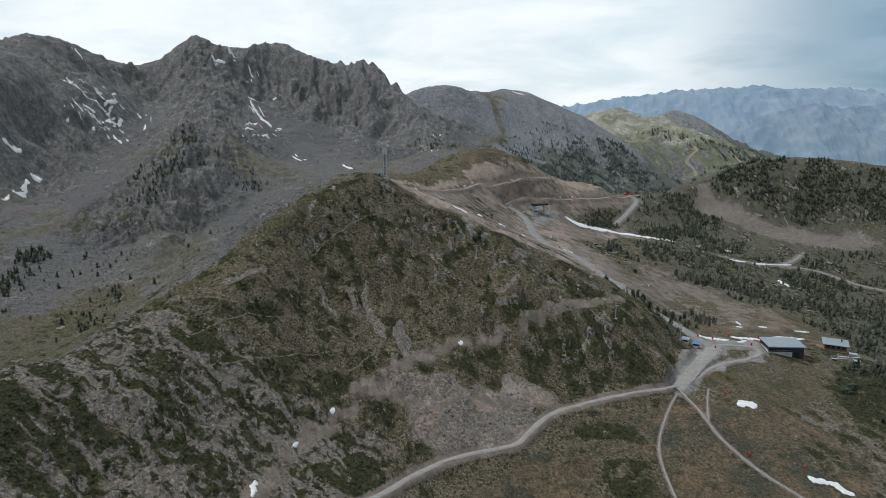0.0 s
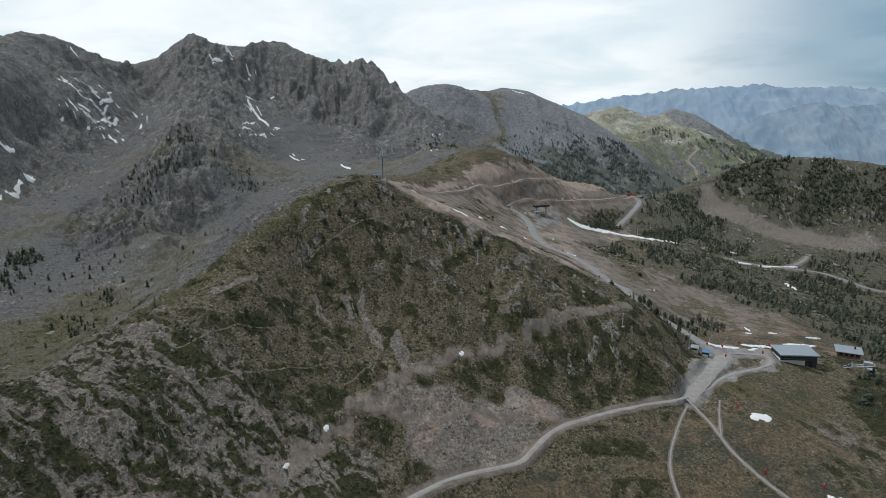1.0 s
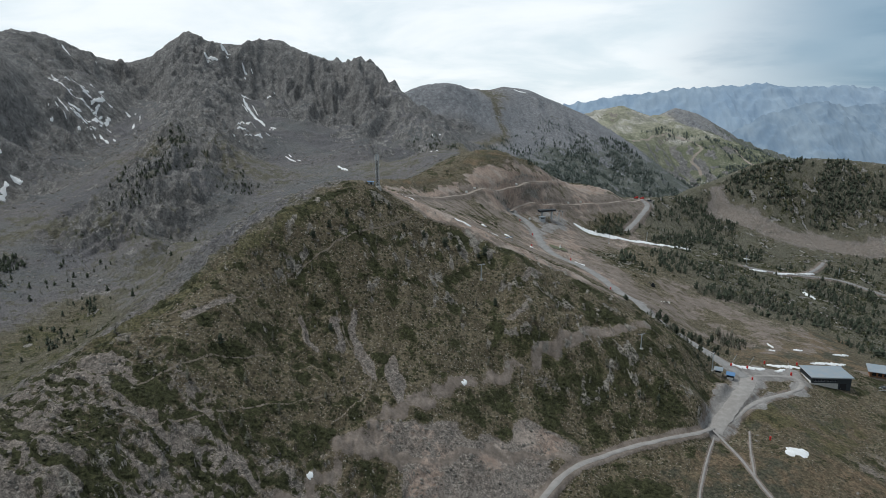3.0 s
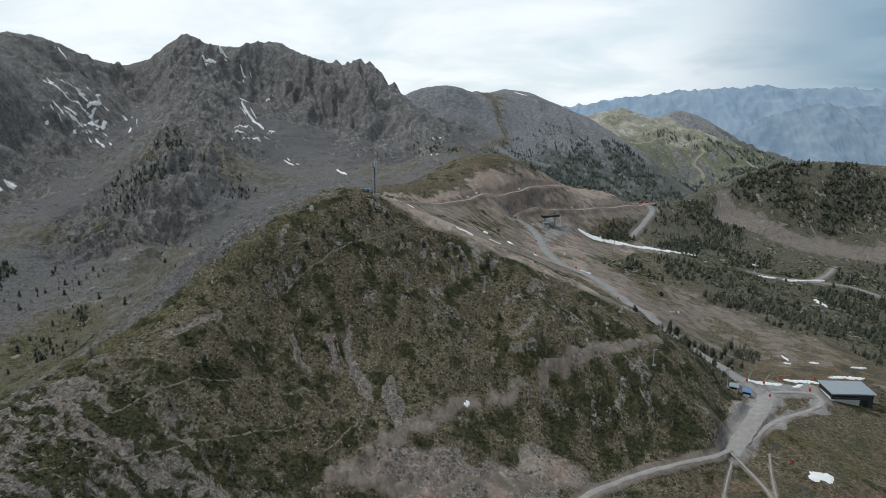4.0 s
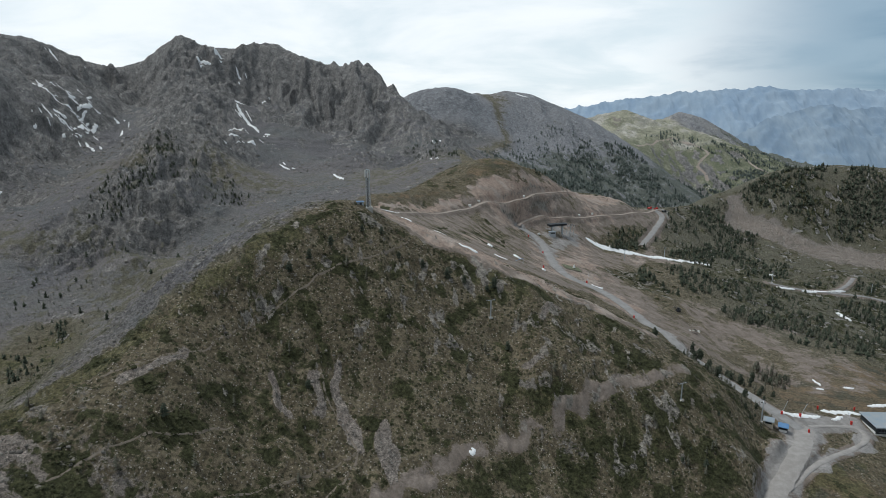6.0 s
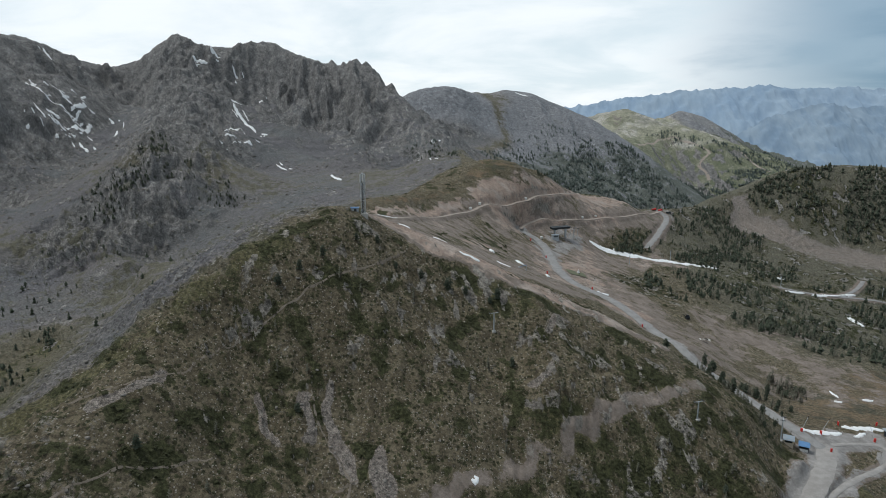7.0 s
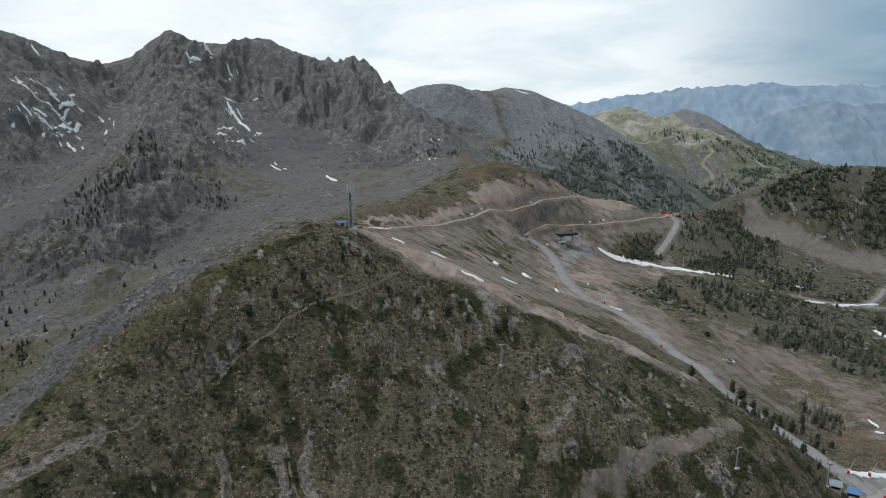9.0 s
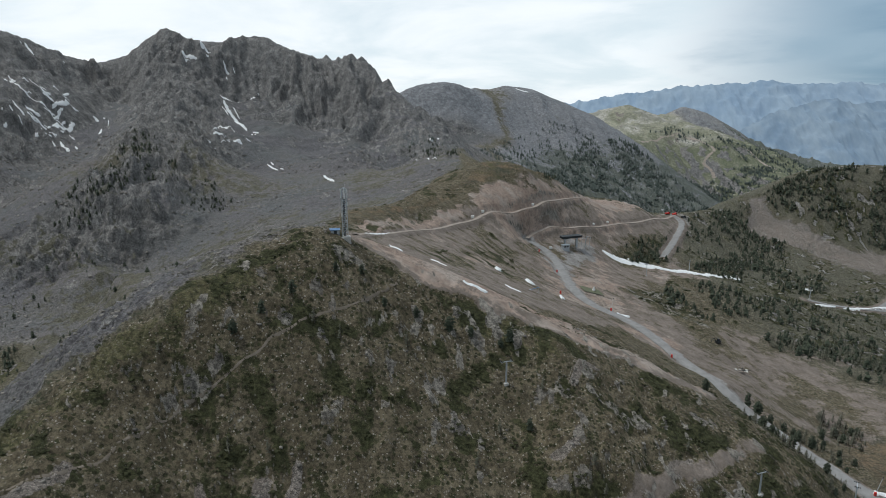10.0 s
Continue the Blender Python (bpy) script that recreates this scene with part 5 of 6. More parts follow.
def restaurant():
    r = thing("mountain_restaurant", 226, 362, -24, "timber mountain restaurant with blue sheet roof and terrace on posts", "building", z=-2.8)
    w, d, floor, top = 11.5, 6.5, 6.6, 10.0
    part("deck", box(-7.5, w, -2.4, d, floor - 0.35, floor, 0.03), M_GREYWOOD, r, "weathered grey timber terrace")
    for x in (-6.8, -4.2, -1.6, 1.0, 3.6, 6.2, 8.8, 11.1):
        part("pier", box(x - 0.28, x + 0.28, -2.1, -1.5, -2, floor - 0.35, 0.03), M_WHITE, r, "white masonry pier")
    part("substructure", box(0.5, w - 0.5, 1.0, d - 0.2, -2, floor - 0.35, 0.02), M_DARK, r)
    for k in range(16):
        z = floor + k * (top - floor) / 16
        part("board", box(0, w, 0, 0.25, z + 0.01, z + 0.24, 0.015), M_WOOD, r)
        part("board", box(w - 0.25, w, 0.25, d, z + 0.01, z + 0.24, 0.015), M_WOOD, r)
        part("board", box(0, 0.25, 0.25, d, z + 0.01, z + 0.24, 0.015), M_WOOD, r)
    part("back_wall", box(0.25, w - 0.25, d - 0.25, d, floor, top + 1, 0.02), M_WOOD, r)
    for x in (0.9, 3.6, 6.3, 9.0):
        pane = part("window", box(x, x + 1.7, -0.06, -0.005, floor + 0.9, floor + 2.6, 0.02), M_GLASS, r, "dark window")
        part("window_frame", merged(box(x - 0.1, x + 1.8, -0.1, -0.01, floor + 2.6, floor + 2.72, 0), box(x - 0.1, x + 1.8, -0.1, -0.01, floor + 0.78, floor + 0.9, 0), box(x + 0.82, x + 0.88, -0.1, -0.06, floor + 0.9, floor + 2.6, 0)), M_GREYWOOD, pane)
    bm = box(-1.3, w + 1.0, -1.6, d + 1.0, top, top + 0.3, 0.04)
    for v in bm.verts:
        v.co.z += 0.13 * v.co.y
    roof = part("roof", bm, M_SLATE, r, "blue-grey sheet-metal roof")
    for x in np.arange(-0.9, w + 0.8, 1.2):
        bm = box(x - 0.03, x + 0.03, -1.58, d + 0.98, top + 0.3, top + 0.36, 0)
        for v in bm.verts:
            v.co.z += 0.13 * v.co.y
        part("seam", bm, M_SLATE, roof)
    part("chimney", box(8.5, 9.2, 4.0, 4.7, top + 0.3, top + 2.2, 0.03), M_DARK, roof)
    rail = part("railing", box(-7.5, w, -2.4, -2.34, floor + 0.95, floor + 1.05, 0.01), M_GREYWOOD, r)
    for x in np.arange(-7.4, w, 1.25):
        part("post", box(x, x + 0.09, -2.41, -2.32, floor, floor + 0.95, 0.01), M_GREYWOOD, rail)


def valley_lift():
    f = thing("lift_station_frame", 219, 338, -30, "grey steel lower lift station frame with inclined rails", "lift station")
    for x in (0, 7):
        for y in (0, 3):
            part("leg", bar((x, y, -1.5), (x, y, 4.2), 0.16), M_STEEL, f)
    for y in (0, 3):
        part("rail", bar((-3.5, y, 1.0), (10.5, y, 4.8), 0.22), M_STEEL, f)
        part("brace", bar((0, y, 0.2), (7, y, 4.0), 0.09, 5), M_STEEL, f)
    for k in range(6):
        part("crossbar", bar((-2 + 2.4 * k, 0, 1.4 + 0.65 * k), (-2 + 2.4 * k, 3, 1.4 + 0.65 * k), 0.1, 5), M_STEEL, f)
    part("drive_housing", box(5.2, 9.2, 0.2, 2.8, 4.4, 5.9, 0.1), M_STEEL, f)
    wheel = part("bullwheel", bar((-1.5, 1.5, 2.4), (-1.5, 1.5, 2.65), 1.5, 20), M_DARK, f)
    part("hub", bar((-1.5, 1.5, 2.3), (-1.5, 1.5, 2.8), 0.25, 10), M_STEEL, wheel)
    c = thing("control_cabin", 230, 338, -20, "small pale grey lift operator cabin", "cabin", sink=0.6)
    part("wall", box(-1.6, 1.6, -1.1, 1.1, 0, 2.9, 0.05), M_CONCRETE, c)
    part("roof", box(-1.9, 1.9, -1.4, 1.4, 2.9, 3.1, 0.03), M_STEEL, c)
    part("window", box(-1.2, 1.2, -1.16, -1.09, 1.6, 2.5, 0.02), M_GLASS, c)


def top_station():
    s = thing("chairlift_station", 87, 588, 20, "dark steel-roofed chairlift top station on two posts", "lift station", z=46.0)
    part("canopy", merged(box(-7.6, 7.6, -2.4, 2.4, 5.2, 6.6, 0.25), box(-7.0, 7.0, -2.5, -2.4, 5.5, 6.2, 0.02)), M_DARK, s, "long dark station canopy")
    part("roof", box(-7.9, 7.9, -2.7, 2.7, 6.6, 6.8, 0.05), M_DARK, s)
    part("post", box(4.2, 5.4, -0.6, 0.6, -2, 5.2, 0.05), M_STEEL, s)
    part("post", box(-5.0, -3.9, -0.6, 0.6, -2, 5.2, 0.05), M_STEEL, s)
    part("bullwheel", bar((-4.6, 0, 4.8), (-4.6, 0, 5.1), 2.2, 24), M_BLACK, s)
    part("cable_rail", merged(bar((-7, -2.2, 4.9), (12, -2.2, 4.2), 0.09, 5), bar((-7, 2.2, 4.9), (12, 2.2, 4.2), 0.09, 5)), M_STEEL, s)
    for x in (10.0, 13.5):
        g = part("gantry", merged(bar((x, -2.3, -3.5), (x + 0.8, -2.3, 4.6), 0.16), bar((x, 2.3, -3.5), (x + 0.8, 2.3, 4.6), 0.16), bar((x + 0.8, -3, 4.6), (x + 0.8, 3, 4.6), 0.14)), M_STEEL, s)
        part("sheave", merged(bar((x - 0.4, -2.3, 4.8), (x + 2.0, -2.3, 4.7), 0.14, 5), bar((x - 0.4, 2.3, 4.8), (x + 2.0, 2.3, 4.7), 0.14, 5)), M_BLACK, g)
    c = thing("operator_hut", 82, 579.5, 20, "small operator hut with a blue-grey sheet roof under the station", "cabin", z=45.6)
    part("wall", box(-2.4, 2.4, -1.4, 1.4, -2, 2.5, 0.04), M_STEEL, c)
    part("roof", box(-2.8, 2.8, -1.8, 1.8, 2.5, 2.7, 0.03), M_SLATE, c, "blue-grey sheet roof")
    for x in (-1.6, 0.2):
        part("window", box(x, x + 1.3, -1.46, -1.39, 1.0, 2.0, 0.02), M_GLASS, c)


def kiosk(x, y, turn, blue):
    k = thing("ticket_kiosk", x, y, turn, "small kiosk with a bright blue roof and white front" if blue else "small cream kiosk with a grey sheet roof", "hut", "kiosks", 0.4)
    w, d, h = (3.2, 2.6, 2.6) if blue else (3.4, 2.8, 2.7)
    part("wall", box(-w / 2, w / 2, -d / 2, d / 2, -0.6, h, 0.04), M_DARK if blue else M_CREAM, k)
    part("front", box(-w / 2 + 0.2, w / 2 - 0.2, -d / 2 - 0.05, -d / 2 - 0.01, 0.2, 1.3, 0.02), M_WHITE if blue else M_CREAM, k)
    part("window", box(-w / 2 + 0.4, w / 2 - 0.4, -d / 2 - 0.06, -d / 2 - 0.01, 1.45, 2.2, 0.02), M_GLASS, k)
    bm = box(-w / 2 - 0.35, w / 2 + 0.35, -d / 2 - 0.45, d / 2 + 0.3, h, h + 0.2, 0.03)
    for v in bm.verts:
        v.co.z += 0.16 * v.co.y
    part("roof", bm, M_BLUE if blue else M_SLATE, k, "bright blue sheet roof" if blue else "grey sheet roof")


def marker(x, y):
    m = thing("padded_marker_post", x, y, 0, "piste marker post wrapped in red padding", "marker", "red markers", 0.1)
    part("post", bar((0, 0, -0.5), (0, 0, 2.3), 0.06), M_STEEL, m)
    part("padding", bar((0, 0, 0.1), (0, 0, 1.7), 0.38, 10), M_RED, m, "red foam padding")


def snow_lance(x, y, turn):
    s = thing("snow_lance", x, y, turn, "slanted metal snow-making lance with a red padded foot", "snow lance", "snow lances")
    part("pole", bar((0, 0, 0.6), (3.4, 0, 5.6), 0.07), M_STEEL, s)
    part("head", bar((3.3, 0, 5.45), (3.7, 0, 6.0), 0.14), M_BLACK, s)
    part("padding", bar((0, 0, -0.4), (0, 0, 1.5), 0.45, 10), M_RED, s, "red foam padding")


def lift_pylon(x, y, tall, turn, label):
    p = thing("lift_pylon", x, y, turn, label, "pylon", "lift pylons")
    part("footing", box(-0.7, 0.7, -0.7, 0.7, -1.2, 0.15, 0.05), M_CONCRETE, p)
    part("column", bar((0, 0, 0), (0, 0, tall), 0.24, 10, 0.16), M_STEEL, p)
    part("crossarm", box(-1.7, 1.7, -0.1, 0.1, tall - 0.1, tall + 0.12, 0.02), M_STEEL, p)
    for x0 in (-1.55, 1.55):
        beam = part("sheave_beam", box(x0 - 0.06, x0 + 0.06, -0.9, 0.9, tall + 0.12, tall + 0.28, 0.02), M_STEEL, p)
        for y0 in (-0.7, -0.25, 0.25, 0.7):
            part("sheave", bar((x0 - 0.08, y0, tall + 0.3), (x0 + 0.08, y0, tall + 0.3), 0.17, 10), M_BLACK, beam)
    part("ladder", merged(bar((0.28, -0.12, 0.5), (0.24, -0.12, tall), 0.03, 4), bar((0.28, 0.12, 0.5), (0.24, 0.12, tall), 0.03, 4)), M_STEEL, p)


def vehicle(x, y, turn, mat, label):
    v = thing("work_vehicle", x, y, turn, label, "vehicle", "parked machines")
    part("body", merged(box(-2.3, 2.3, -1.0, 1.0, 0.55, 1.35, 0.12), box(-2.2, 0.4, -0.95, 0.95, 1.35, 1.75, 0.1)), mat, v)
    cab = part("cab", box(0.3, 1.9, -0.92, 0.92, 1.35, 2.35, 0.12), mat, v)
    part("windscreen", box(1.86, 1.93, -0.75, 0.75, 1.5, 2.2, 0.02), M_GLASS, cab)
    for s in (-1, 1):
        part("side_window", box(0.55, 1.6, s * 0.92 - 0.02, s * 0.92 + 0.02, 1.5, 2.15, 0.01), M_GLASS, cab)
        for a in (-1.5, 1.4):
            wheel = part("wheel", bar((a, s * 0.78, 0.42), (a, s * 1.05, 0.42), 0.44, 14), M_BLACK, v)
            part("rim", bar((a, s * 1.04, 0.42), (a, s * 1.08, 0.42), 0.22, 10), M_STEEL, wheel)


def white_tank(x, y):
    t = thing("white_container", x, y, 20, "small white container standing at the roadside", "container", "white containers")
    part("body", box(-0.9, 0.9, -0.7, 0.7, 0, 1.5, 0.15), M_WHITE, t)
    part("lid", box(-0.95, 0.95, -0.75, 0.75, 1.5, 1.62, 0.05), M_WHITE, t)


radio_mast()
garage()
restaurant()
valley_lift()
top_station()
kiosk(129.5, 327, -28, False)
kiosk(134.8, 325.5, -28, True)
for x, y in ((131, 278), (145, 325), (123, 235), (143, 230), (67, 525), (58.5, 466), (61, 559), (101.6, 422), (164, 352), (183, 356)):
    marker(x, y)
for x, y, turn in ((140, 337, 30), (149, 339, 20), (86, 470, 60), (171, 339, 100)):
    snow_lance(x, y, turn)
lift_pylon(16.5, 320, 6.6, 20, "slim grey lift pylon standing on the heathery hillside")
lift_pylon(86, 308, 6.6, 20, "slim grey lift pylon standing above the stony slope")
for x, y in ((277, 619), (375, 637), (187, 628), (143, 593), (126.5, 327)):
    lift_pylon(x, y, 8.5, 60, "grey lift pylon on the valley floor")
vehicle(221, 762, 20, M_RED, "red service truck parked on the saddle")
vehicle(215, 764, 5, M_RED, "red service truck parked on the saddle")
vehicle(228, 757, -30, M_DARK, "dark grey pickup parked on the saddle")
for x, y in ((17, 550), (24, 562), (62, 603), (116, 646), (71, 574), (131, 662)):
    white_tank(x, y)


def play_mat():
    m = thing("green_play_area", 83, 502, 10, "green artificial grass mat with a white cone tent", "mat")
    gx, gy = np.meshgrid(np.linspace(-6, 6, 9), np.linspace(-4, 4, 7))
    c, s = math.cos(radians(10)), math.sin(radians(10))
    z = ground_at(83 + gx.ravel() * c - gy.ravel() * s, 502 + gx.ravel() * s + gy.ravel() * c) - float(ground_at([83], [502])[0])
    faces = [(r * 9 + k, r * 9 + k + 1, (r + 1) * 9 + k + 1, (r + 1) * 9 + k) for r in range(6) for k in range(8)]
    mesh_object("mat", np.c_[gx.ravel(), gy.ravel(), z + 0.4], faces, M_MAT, m)
    part("cone", bar((1.5, 0.5, 0.2), (1.5, 0.5, 2.6), 1.0, 12, 0.08), M_WHITE, m, "white cone-shaped tent")
    part("cone", bar((-4.5, 1, 0.2), (-4.5, 1, 1.6), 0.5, 12, 0.06), M_WHITE, m, "small white cone")


play_mat()


def excavator(x, y, turn):
    e = thing("mini_excavator", x, y, turn, "small dark tracked excavator parked on the bare piste", "excavator")
    for s in (-1, 1):
        part("track", box(-1.5, 1.5, s * 0.95 - 0.25, s * 0.95 + 0.25, -0.1, 0.65, 0.22), M_BLACK, e, "black rubber track")
    part("undercarriage", box(-0.9, 0.9, -0.7, 0.7, 0.3, 0.75, 0.05), M_DARK, e)
    body = part("body", box(-1.6, 0.9, -1.0, 1.0, 0.78, 1.6, 0.15), M_DARK, e)
    part("exhaust", bar((-1.2, 0.5, 1.5), (-1.2, 0.5, 2.1), 0.06, 8), M_BLACK, body)
    cab = part("cab", box(-0.4, 0.9, 0.0, 0.95, 1.55, 2.75, 0.1), M_DARK, e)
    part("windscreen", box(0.88, 0.94, 0.12, 0.83, 1.8, 2.6, 0.02), M_GLASS, cab)
    part("side_window", box(-0.2, 0.75, 0.93, 0.97, 1.8, 2.55, 0.02), M_GLASS, cab)
    boom = part("boom", merged(bar((0.8, -0.4, 1.3), (2.2, -0.4, 3.1), 0.2), bar((2.2, -0.4, 3.1), (3.5, -0.4, 2.6), 0.17)), M_DARK, e)
    part("dipper", bar((3.5, -0.4, 2.6), (3.9, -0.4, 0.9), 0.14), M_DARK, boom)
    part("bucket", box(3.5, 4.2, -0.8, 0.0, 0.2, 0.9, 0.12), M_STEEL, boom)


def debris_pile(x, y):
    """Broken boards and sheets thrown together."""
    rng = random.Random(12)
    d = thing("debris_pile", x, y, 0, "heap of dark weathered boards and grey sheets on bare earth", "debris")
    for k in range(26):
        a, r, t = rng.uniform(0, 6.28), rng.uniform(0, 3.4), rng.uniform(0, 3.14)
        bm = box(-rng.uniform(0.8, 2.0), rng.uniform(0.8, 2.0), -0.14, 0.14 + rng.uniform(0, 0.7), 0, 0.07, 0.01)
        m = Matrix.Translation((r * math.cos(a) * 1.7, r * math.sin(a), 0.1 + rng.uniform(0, 0.5))) @ Matrix.Rotation(t, 4, "Z") @ Matrix.Rotation(rng.uniform(-0.25, 0.25), 4, "X") @ Matrix.Rotation(rng.uniform(-0.2, 0.2), 4, "Y")
        bmesh.ops.transform(bm, matrix=m, verts=bm.verts)
        part("board" if k % 3 else "sheet", bm, (M_CONCRETE, M_GREYWOOD, M_BLACK)[k % 3], d)


def snow_gun(x, y, turn):
    g = thing("snow_gun", x, y, turn, "blue-grey steel snow gun on a bent stand beside the piste", "snow gun")
    part("stand", merged(bar((0, 0, -0.5), (0, 0, 3.0), 0.11), bar((-0.8, 0, 0), (0, 0, 1.4), 0.07)), M_STEEL, g)
    part("arm", bar((0, 0, 3.0), (-4.2, 0, 2.1), 0.12), M_BLUE, g, "blue arm")
    part("barrel", bar((-4.0, 0, 2.0), (-5.0, 0, 2.0), 0.4, 12, 0.32), M_STEEL, g)


excavator(142.7, 468.7, 200)
debris_pile(138.5, 435)
snow_gun(41, 424, 15)


# ---------------------------------------------------------------- trees, shrubs and stones
def cover_at(x, y):
    return ground_at(x, y), [ground_at(x, y, name) for name in ("scree", "bare", "rock", "heath", "dry")]


def pine_parts(seed, height=5.5, whorls=10, arms=8):
    """Vertices and faces of a ragged conifer: trunk and crown."""
    rng = np.random.default_rng(seed)
    tv, tf = [], []
    lean = rng.normal(0, 0.02, 2) * height
    for k, (h, r) in enumerate(((-0.5, 0.16), (height * 0.45, 0.09), (height * 0.97, 0.015))):
        for a in np.arange(6) * math.pi / 3:
            tv.append((r * math.cos(a) + lean[0] * h / height, r * math.sin(a) + lean[1] * h / height, h))
        if k:
            tf += [((k - 1) * 6 + i, (k - 1) * 6 + (i + 1) % 6, k * 6 + (i + 1) % 6, k * 6 + i) for i in range(6)]
    cv, cf = [], []
    for w in range(whorls):
        u = w / (whorls - 1)
        z0 = height * (0.10 + 0.86 * u)
        reach = height * (0.27 * math.sin(math.pi * min(1, 0.30 + 0.70 * u)) ** 0.8 + 0.03) * rng.uniform(0.8, 1.15)
        for a in np.arange(arms) * 2 * math.pi / arms + rng.uniform(0, 2):
            a += rng.normal(0, 0.18)
            if rng.random() < 0.12:
                continue
            l = reach * rng.uniform(0.6, 1.15)
            d, s = np.array([math.cos(a), math.sin(a)]), np.array([-math.sin(a), math.cos(a)])
            wide = l * rng.uniform(0.28, 0.42)
            dz = -l * rng.uniform(0.05, 0.35)
            b = len(cv)
            cv.append((*(d * 0.03), z0 + 0.10 * l))
            cv.append((*(d * l * 0.55 + s * wide), z0 + dz * 0.4 - 0.06 * l))
            cv.append((*(d * l), z0 + dz + 0.10 * l))
            cv.append((*(d * l * 0.55 - s * wide), z0 + dz * 0.4 - 0.06 * l))
            cv.append((*(d * l * 0.6), z0 + dz * 0.3 + 0.22 * l))
            cf += [(b, b + 1, b + 4), (b + 1, b + 2, b + 4), (b + 2, b + 3, b + 4), (b + 3, b, b + 4), (b, b + 3, b + 2, b + 1)]
    return tv, tf, cv, cf


def far_pine(seed, height=5.5):
    """A distant conifer: an uneven egg-shaped crown of ragged branch skirts, one above another."""
    rng = np.random.default_rng(seed)
    v, f = [], []
    full = rng.uniform(0.8, 1.25)
    for w in range(6):
        u = w / 5
        z0 = height * (0.08 + 0.70 * u)
        r0 = height * full * (0.235 * math.sin(math.pi * min(1, 0.30 + 0.70 * u)) ** 0.8 + 0.035)
        b = len(v)
        v.append((rng.normal(0, 0.16), rng.normal(0, 0.16), z0 + height * rng.uniform(0.17, 0.25)))
        for k in range(6):
            a, r = (k + rng.uniform(-0.35, 0.35)) * math.pi / 3 + w, r0 * rng.uniform(0.35, 1.25)
            v.append((r * math.cos(a), r * math.sin(a), z0 - rng.uniform(-0.05, 0.09) * height))
        f += [(b, b + 1 + k, b + 1 + (k + 1) % 6) for k in range(6) if rng.random() > 0.14]
    return v, f


def larch_parts(seed, height=5.5):
    """A larch before its needles come: trunk and thin sprays of twigs."""
    rng = np.random.default_rng(seed)
    tv, tf, _, _ = pine_parts(seed, height, 2)
    cv, cf = [], []
    for w in range(16):
        u = w / 15
        z0 = height * (0.12 + 0.84 * u)
        for _ in range(7):
            a = rng.uniform(0, 2 * math.pi)
            l = height * (0.22 * (1 - u) ** 0.7 + 0.03) * rng.uniform(0.6, 1.2)
            d, s = np.array([math.cos(a), math.sin(a)]), np.array([-math.sin(a), math.cos(a)])
            b = len(cv)
            rise = l * rng.uniform(-0.1, 0.45)
            cv += [(*(d * 0.03), z0), (*(d * l * 0.6 + s * l * 0.13), z0 + rise * 0.3), (*(d * l), z0 + rise), (*(d * l * 0.5 - s * l * 0.12), z0 + rise * 0.5 + 0.1 * l)]
            cf += [(b, b + 1, b + 2), (b, b + 2, b + 3)]
    return tv, tf, cv, cf


def prototype(kind, seed, height):
    tv, tf, cv, cf = pine_parts(seed, height) if kind == "pine" else larch_parts(seed, height)
    root = new("pine_tree" if kind == "pine" else "larch_tree")
    mesh_object("trunk", tv, tf, M_BARK, root)
    mesh_object("crown", cv, cf, M_PINE if kind == "pine" else M_LARCH, root)
    label = "dark green mountain pine with ragged crown on the slope" if kind == "pine" else "grey-brown larch still bare of needles on the slope"
    return tagged(root, label, "tree", "pines" if kind == "pine" else "larches")


FACE_PINES = [(-72, 241), (22, 309), (16, 330), (6, 329), (1, 328), (-47, 307), (-53, 301), (-32, 327), (-25, 330), (-18, 326), (-41, 315), (-9, 329), (-42, 273), (19, 331), (124, 384), (127, 381), (131, 378), (122, 389), (97, 374)]
FACE_LARCHES = [(-60, 256), (-57, 240), (-77, 224), (-60, 219), (-51, 229), (-39, 242), (-62, 234), (-50, 281), (38, 298), (40, 293), (18, 280), (68, 293), (60, 286), (68, 314), (14, 306), (-68, 292), (-53, 291), (-42, 283), (35, 294), (-11, 319), (7, 295), (-29, 310), (-35, 311), (27, 319), (-64, 221), (-66, 217), (-58, 215), (-98, 232), (-104, 236), (-92, 226)]
